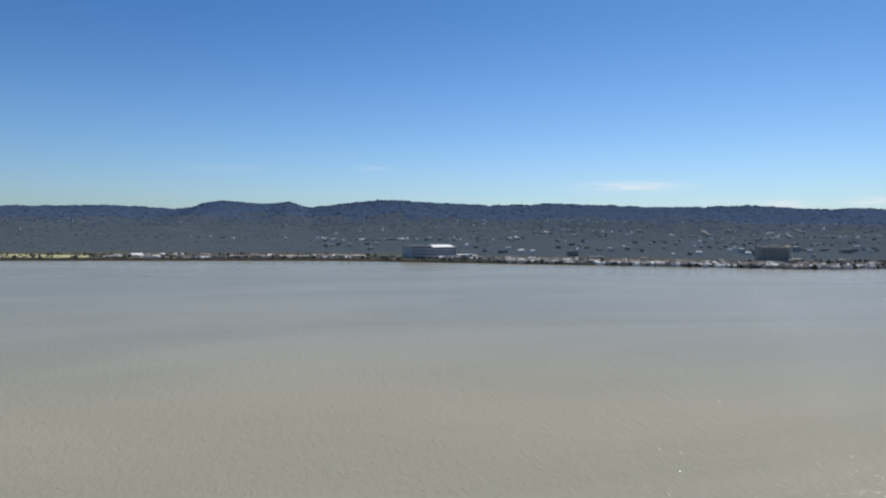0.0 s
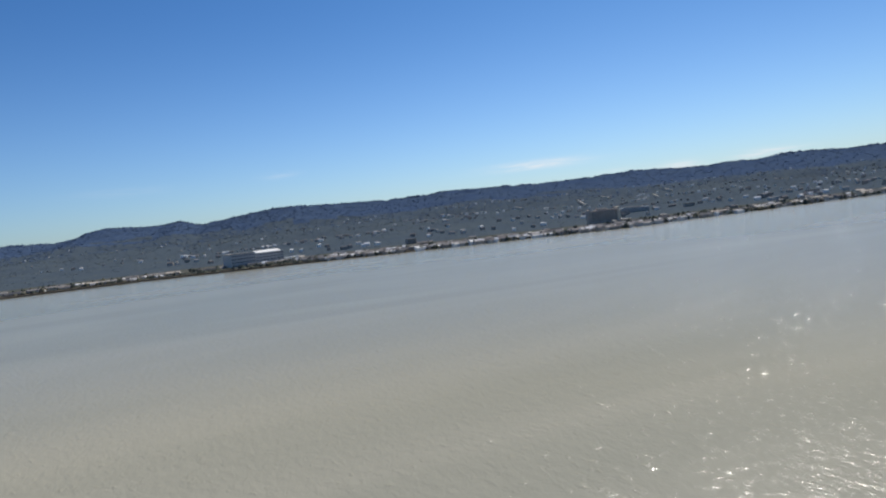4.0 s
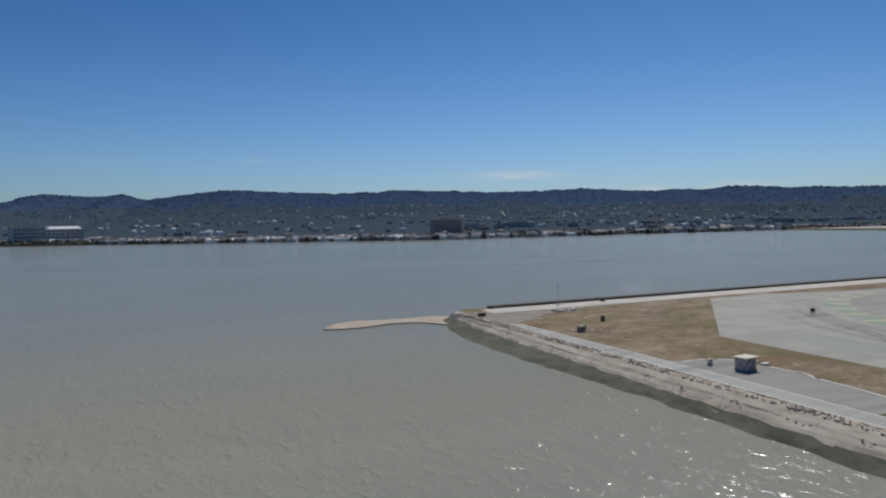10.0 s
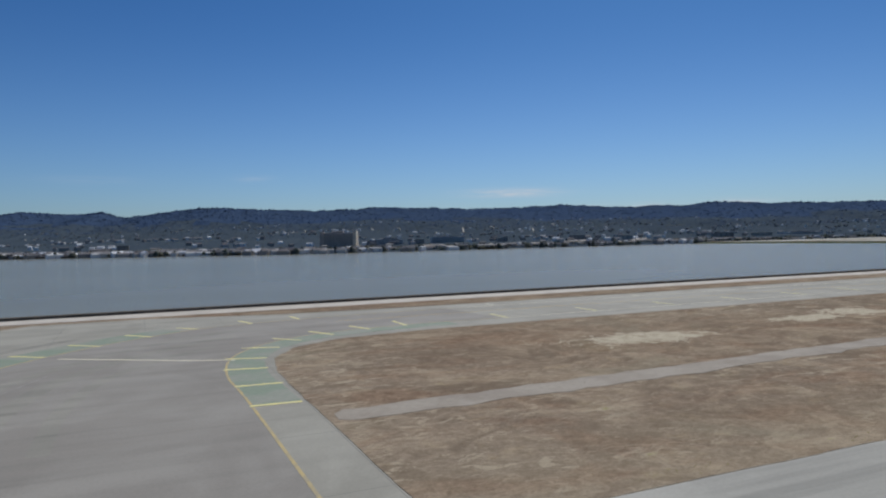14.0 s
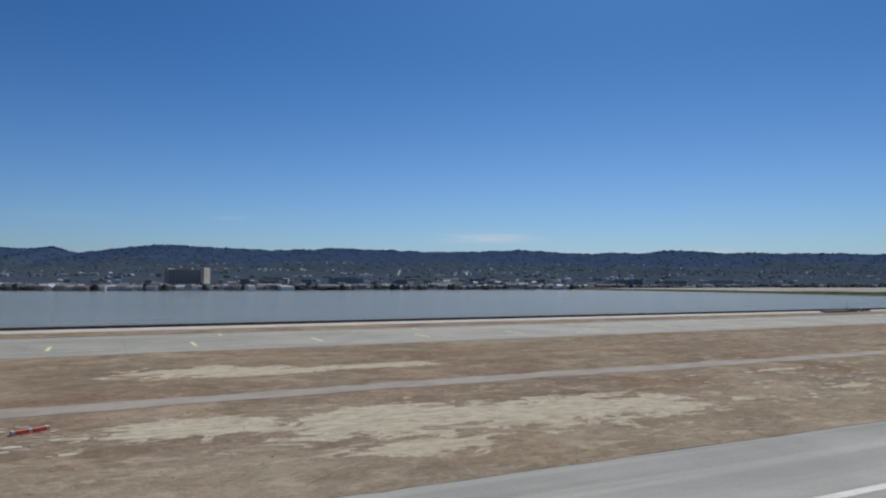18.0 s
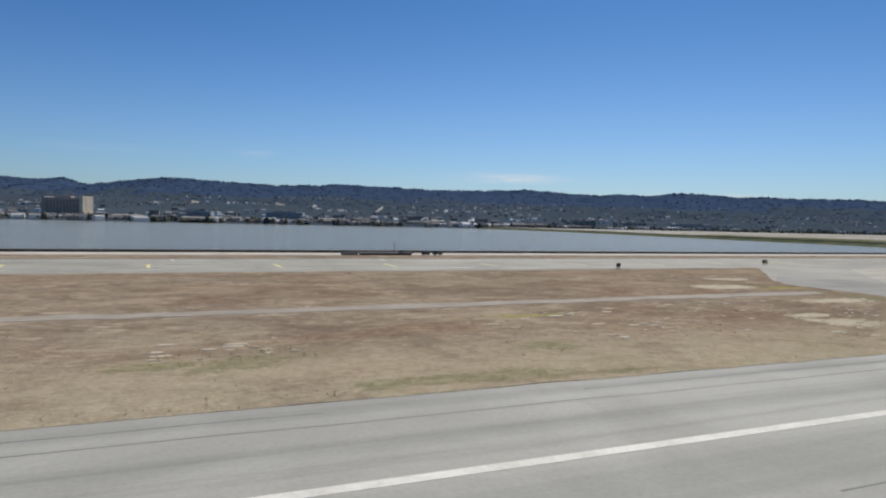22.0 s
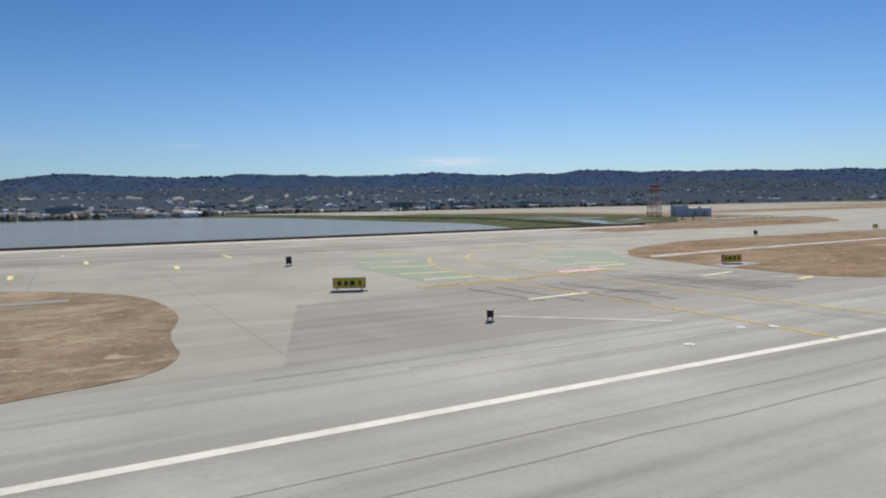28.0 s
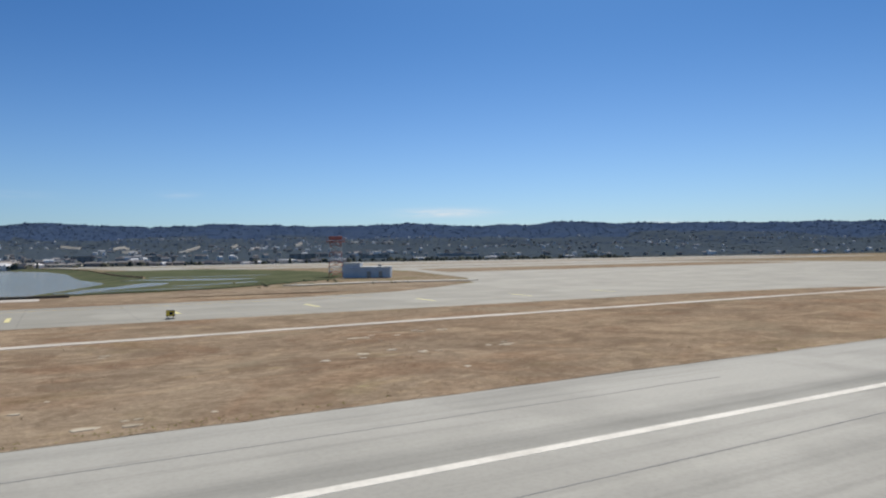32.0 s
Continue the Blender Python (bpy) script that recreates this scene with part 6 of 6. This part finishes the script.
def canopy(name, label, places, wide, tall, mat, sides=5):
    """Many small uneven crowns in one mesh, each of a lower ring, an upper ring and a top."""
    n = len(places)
    # domes without undercut, shaped so the side facing the camera stays lit
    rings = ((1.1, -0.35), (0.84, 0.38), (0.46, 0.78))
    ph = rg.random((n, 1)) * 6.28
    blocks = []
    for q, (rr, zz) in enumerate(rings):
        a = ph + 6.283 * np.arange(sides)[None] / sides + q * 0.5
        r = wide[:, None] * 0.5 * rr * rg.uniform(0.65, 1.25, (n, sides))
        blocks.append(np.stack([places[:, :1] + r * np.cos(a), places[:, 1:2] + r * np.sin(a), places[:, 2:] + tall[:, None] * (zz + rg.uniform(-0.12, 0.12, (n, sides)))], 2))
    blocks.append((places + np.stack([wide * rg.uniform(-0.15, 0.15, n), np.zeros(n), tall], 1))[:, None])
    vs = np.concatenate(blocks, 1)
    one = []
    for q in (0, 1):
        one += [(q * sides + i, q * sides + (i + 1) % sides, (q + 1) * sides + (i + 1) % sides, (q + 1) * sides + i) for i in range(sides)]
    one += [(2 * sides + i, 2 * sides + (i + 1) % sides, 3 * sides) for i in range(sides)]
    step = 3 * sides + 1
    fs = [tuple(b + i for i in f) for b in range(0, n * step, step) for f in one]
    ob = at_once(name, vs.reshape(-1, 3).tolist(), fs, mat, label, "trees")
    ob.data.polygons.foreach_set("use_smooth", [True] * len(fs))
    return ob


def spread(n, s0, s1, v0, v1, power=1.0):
    """Places over the hills, and for each its distance from the middle of the camera's path."""
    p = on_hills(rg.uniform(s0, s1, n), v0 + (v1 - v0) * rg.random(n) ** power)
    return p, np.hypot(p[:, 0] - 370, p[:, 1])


# Crown widths and heights follow distance from the camera's path, to fit its view.
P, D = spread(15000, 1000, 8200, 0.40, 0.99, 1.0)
canopy("hill_woods", "haze tinted woods covering the upper hillsides", P, D / 1200 * rg.uniform(3.0, 9, len(P)), D / 1200 * rg.uniform(0.2, 0.8, len(P)), M["hazyridge"])
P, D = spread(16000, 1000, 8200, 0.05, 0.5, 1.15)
canopy("town_trees", "haze tinted trees between the houses of the town", P, D / 1200 * rg.uniform(2.6, 8, len(P)), D / 1200 * rg.uniform(0.2, 0.85, len(P)), M["hazyslope"])
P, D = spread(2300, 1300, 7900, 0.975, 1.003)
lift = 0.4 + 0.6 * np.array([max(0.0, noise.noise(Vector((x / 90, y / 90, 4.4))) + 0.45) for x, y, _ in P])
canopy("ridge_trees", "uneven line of trees along the hill crest", P, D / 1200 * rg.uniform(2.5, 8, len(P)), D / 1200 * lift * rg.uniform(0.5, 3.0, len(P)), M["hazyridge"])
P = []
for _ in range(2100):
    x = rg.uniform(-330, 1150)
    if noise.noise(Vector((x / 45, 2.2, 0))) > -0.25:
        P.append((x, shore_y(x) + (rg.uniform(5, 9) if rg.random() < 0.2 else rg.uniform(20, 34) if rg.random() < 0.5 else rg.uniform(44, 90)), 0.3))
P = np.array(P)
canopy("shore_trees", "dark olive trees along the far shoreline", P, rg.uniform(1.6, 5.5, len(P)), 0.9 + 2.4 * rg.random(len(P)) ** 2, M["shoreleaf"], 6)
P = np.array([(rg.uniform(760, 790), rg.uniform(100, 122), 0.0) for _ in range(34)])
canopy("marsh_shrubs", "low green shrubs at the edge of the marsh", P, rg.uniform(0.5, 1.3, len(P)), rg.uniform(0.12, 0.35, len(P)), M["marshleaf"], 6)


def house_mesh(places, name, label, lo, hi, low=1.2, high=2.2):
    """Many small houses with pitched roofs in one mesh."""
    vs, wf, rf = [], [], []
    for x, y, z in places:
        w, d, h, t = rg.uniform(lo, hi), rg.uniform(2.6, 4.6), rg.uniform(low, high), rg.uniform(-0.8, 0.8)
        b, top = len(vs), h + 0.28 * d * rg.uniform(0.5, 1.3)
        c, q = math.cos(t), math.sin(t)
        for u, v, g in ((-1, -1, -2.5), (1, -1, -2.5), (1, 1, -2.5), (-1, 1, -2.5), (-1, -1, h), (1, -1, h), (1, 1, h), (-1, 1, h), (-1, 0, top), (1, 0, top)):
            px, py = u * w / 2, v * d / 2
            vs.append((x + px * c - py * q, y + px * q + py * c, z + g))
        wf += [(b, b + 1, b + 5, b + 4), (b + 1, b + 2, b + 6, b + 9, b + 5), (b + 2, b + 3, b + 7, b + 6), (b + 3, b, b + 4, b + 8, b + 7)]
        rf += [(b + 4, b + 5, b + 9, b + 8), (b + 6, b + 7, b + 8, b + 9)]
    me = bpy.data.meshes.new(name)
    me.from_pydata(vs, [], wf + rf)
    me.materials.append(M["housewall"])
    me.materials.append(M["houseroof"])
    me.polygons.foreach_set("material_index", [0] * len(wf) + [1] * len(rf))
    return tagged(new(name, me), label, "houses", kind="stuff")


def town(n, s0, s1, v0, v1, lift=0.9):
    """Places for houses, in loose groups."""
    p, _ = spread(n * 3, s0, s1, v0, v1)
    keep = [q for q in p if noise.noise(Vector((q[0] / 110, q[1] / 110, 5.5))) > 0.02]
    return [(x, y, z + lift) for x, y, z in keep[:n]]


house_mesh(town(560, 4250, 7900, 0.20, 0.62), "hillside_houses", "scattered pale houses among trees on the hillside", 2.6, 6.5)
house_mesh(town(110, 1600, 4300, 0.15, 0.55), "hillside_houses", "few pale houses among dark woods", 2.6, 6)
house_mesh(town(240, 3300, 7600, 0.05, 0.20, 1.2), "town_houses", "low pale town houses behind the shore", 3, 8)
P = []
for _ in range(620):
    x = rg.uniform(-140, 900) if rg.random() < 0.45 else rg.uniform(120, 480)
    P.append((x, shore_y(x) + rg.choice((7, 13, 20, 28, 38, 50, 64)) + rg.uniform(-1.5, 1.5), 0.3))
P = [p for p in P if not 95 < p[0] < 190 or p[1] > shore_y(p[0]) + 40]
house_mesh(P, "shore_sheds", "rows of low pale roofed sheds along the far shore", 2.5, 10, 0.5, 1.3)

# steep pale streets that climb the hillside
for k, (s, v, ln, lean) in enumerate(((4620, 0.30, 0.035, 25), (4700, 0.27, 0.03, -20), (4960, 0.33, 0.03, 30), (5080, 0.36, 0.045, -35), (5210, 0.30, 0.025, 28), (5330, 0.34, 0.05, 22), (5460, 0.38, 0.03, -25), (5590, 0.31, 0.03, 30), (5700, 0.36, 0.035, -18), (5860, 0.40, 0.03, 24), (6010, 0.35, 0.035, 30), (6200, 0.42, 0.03, -30), (6390, 0.37, 0.025, 26))):
    pts = [land(s + lean * t * 0.35, v + ln * t) + Vector((0, 0, 4.5)) for t in np.linspace(0, 1, 7)]
    bm = bmesh.new()
    rows = [(bm.verts.new(p + Vector((-1.2, 0, 0.6))), bm.verts.new(p + Vector((1.2, 0, 0.6))), bm.verts.new(p + Vector((1.2, 0, -4))), bm.verts.new(p + Vector((-1.2, 0, -4)))) for p in pts]
    for a, b in zip(rows, rows[1:]):
        for i in range(4):
            bm.faces.new((a[i], a[(i + 1) % 4], b[(i + 1) % 4], b[i]))
    bm.faces.new(rows[0][::-1])
    bm.faces.new(rows[-1])
    bmesh.ops.recalc_face_normals(bm, faces=bm.faces)
    tagged(link_mesh("hill_street", bm, M["sandroad"]), "pale steep street climbing the wooded hillside", "street", kind="structure")


# ---- tufts, weeds and flakes of clay on the islands ----
def tuft_field(places, size, mat, name, label):
    """Small tufts of five leaning blades each, in one mesh."""
    n = len(places)
    a = rg.random((n, 1)) * 6.28 + np.arange(5)[None] * 1.2566 + rg.uniform(-0.4, 0.4, (n, 5))
    tall = size[:, None] * rg.uniform(0.5, 1.1, (n, 5))
    lean, wide = size[:, None] * rg.uniform(0.7, 1.6, (n, 5)), size[:, None] * 0.22
    x, y = places[:, :1], places[:, 1:2]
    zero = np.full((n, 5), 0.02)
    vs = np.stack([np.stack([x - wide * np.sin(a), y + wide * np.cos(a), zero], 2), np.stack([x + wide * np.sin(a), y - wide * np.cos(a), zero], 2), np.stack([x + lean * np.cos(a), y + lean * np.sin(a), zero + tall], 2)], 2)
    return at_once(name, vs.reshape(-1, 3).tolist(), np.arange(n * 15).reshape(-1, 3).tolist(), mat, label, "grass")


def strewn(n, x0, x1, y0, y1, scale, keep):
    """Places in clusters within a stretch of the field."""
    p = np.stack([rg.uniform(x0, x1, n * 4), rg.uniform(y0, y1, n * 4)], 1)
    ok = [noise.noise(Vector((x / scale, y / scale * 1.3, 9.1))) > keep for x, y in p]
    return p[np.array(ok)][:n]


M["straw"] = islands("dry straw tufts", ((0.35, (0.22, 0.165, 0.11)), (0.7, (0.31, 0.24, 0.155)), (1.0, (0.40, 0.325, 0.215))), leafy=0.55)
M["weed"] = islands("green and yellow weeds", ((0.4, (0.24, 0.23, 0.09)), (0.75, (0.31, 0.285, 0.11)), (1.0, (0.40, 0.355, 0.14))), leafy=0.55)
M["clay"] = islands("pale dried clay", ((0.4, (0.40, 0.345, 0.255)), (0.75, (0.50, 0.44, 0.335)), (1.0, (0.60, 0.545, 0.43))))
P = np.concatenate([strewn(3800, 321, 558, 19.2, 58, 7, 0.0), strewn(1700, 688, 800, 19.2, 50, 7, 0.0), strewn(500, 606, 645, 19.4, 40, 5, 0.0)])
tuft_field(P, rg.uniform(0.03, 0.075, len(P)), M["straw"], "dry_tufts", "small tufts of dry straw coloured grass")
P = np.concatenate([strewn(480, 325, 542, 18.5, 19.7, 6, 0.05), strewn(260, 604, 625, 19, 30, 3, 0.0), strewn(300, 690, 800, 19.2, 19.9, 6, 0.1), strewn(120, 508, 514, 24, 27, 2, -0.2), strewn(90, 541, 548, 37, 39.5, 2, -0.1)])
P = P[(P[:, 0] < 719) | (P[:, 0] > 725)]
tuft_field(P, rg.uniform(0.03, 0.075, len(P)), M["weed"], "weeds", "green and yellow weeds along the runway edge")


def flake_field(places, name, label):
    """Thin uneven flakes lying flat."""
    vs, fs = [], []
    for x, y in places:
        b, r, q, lift = len(vs), rg.uniform(0.06, 0.22), rg.uniform(1.2, 3.2), rg.uniform(0.004, 0.02)
        for ring, z in enumerate((0.02, 0.031 + lift)):
            for i in range(6):
                a = 1.047 * i + 0.2
                vs.append((x + r * q * math.cos(a) * (1 - 0.1 * ring) * (0.8 + 0.4 * math.sin(7 * b + i)), y + r * math.sin(a) * (1 - 0.1 * ring), z))
        fs += [(b + i, b + (i + 1) % 6, b + 6 + (i + 1) % 6, b + 6 + i) for i in range(6)] + [tuple(b + 6 + i for i in range(6))]
    return at_once(name, vs, fs, M["clay"], label, "ground")


P = np.concatenate([strewn(45, 523, 535, 24.5, 33, 2.5, 0.05), strewn(18, 508, 513, 25, 28.5, 1.5, 0.0), strewn(90, 440, 456, 21, 33, 2.5, 0.1), strewn(80, 398, 408, 24, 33, 2.5, 0.05), strewn(90, 694, 760, 20, 39, 4, 0.2), strewn(80, 372, 400, 21, 26, 2.5, 0.05),
                    strewn(60, 536, 556, 20, 35, 2.5, 0.1), strewn(50, 608, 622, 21, 33, 2.5, 0.05), strewn(60, 262, 272, 50, 84, 3, 0.25)])
flake_field(P, "clay_flakes", "pale flakes of dried clay scattered on the grass")

# ---- cars parked along the far shore ----
def parked_car(paint, label):
    o = holder("car", label, "car", "cars parked along the far shore", (360, 452, 0.5))
    part("body", box_bm(2.0, 0.85, 0.36, (0, 0, 0.16), 0.08), paint, o)
    cab = part("cabin", box_bm(1.1, 0.76, 0.32, (-0.1, 0, 0.52), 0.1), paint, o)
    part("windscreen", box_bm(0.9, 0.78, 0.17, (-0.1, 0, 0.58), 0.03), M["glass"], cab)
    for sx in (-0.62, 0.62):
        for sy in (-0.4, 0.4):
            part("wheel", rod_bm((sx, sy - 0.06, 0.18), (sx, sy + 0.06, 0.18), 0.18, 10), M["black"], o)
    return o


rnd = random.Random(31)
M["carwhite"] = material("white car paint", (0.80, 0.80, 0.78), (0.72, 0.72, 0.70), 0.5, 0.12, bump=0.0, spec=0.6)
M["cargrey"] = material("silver car paint", (0.50, 0.51, 0.52), (0.42, 0.43, 0.44), 0.5, 0.15, 0.6, bump=0.0, spec=0.6)
for paint, label, n in ((M["carwhite"], "white car parked along the far shore", 34), (M["cargrey"], "silver car parked along the far shore", 26)):
    first = parked_car(paint, label)
    for i in range(n):
        x = rnd.uniform(330, 640)
        copy_thing(first, pose(x, shore_y(x) + 6.5 + rnd.uniform(-0.5, 2.5), 0.46, 0, 0, rnd.choice((0, 90, 75, 180)) + rnd.uniform(-8, 8)))
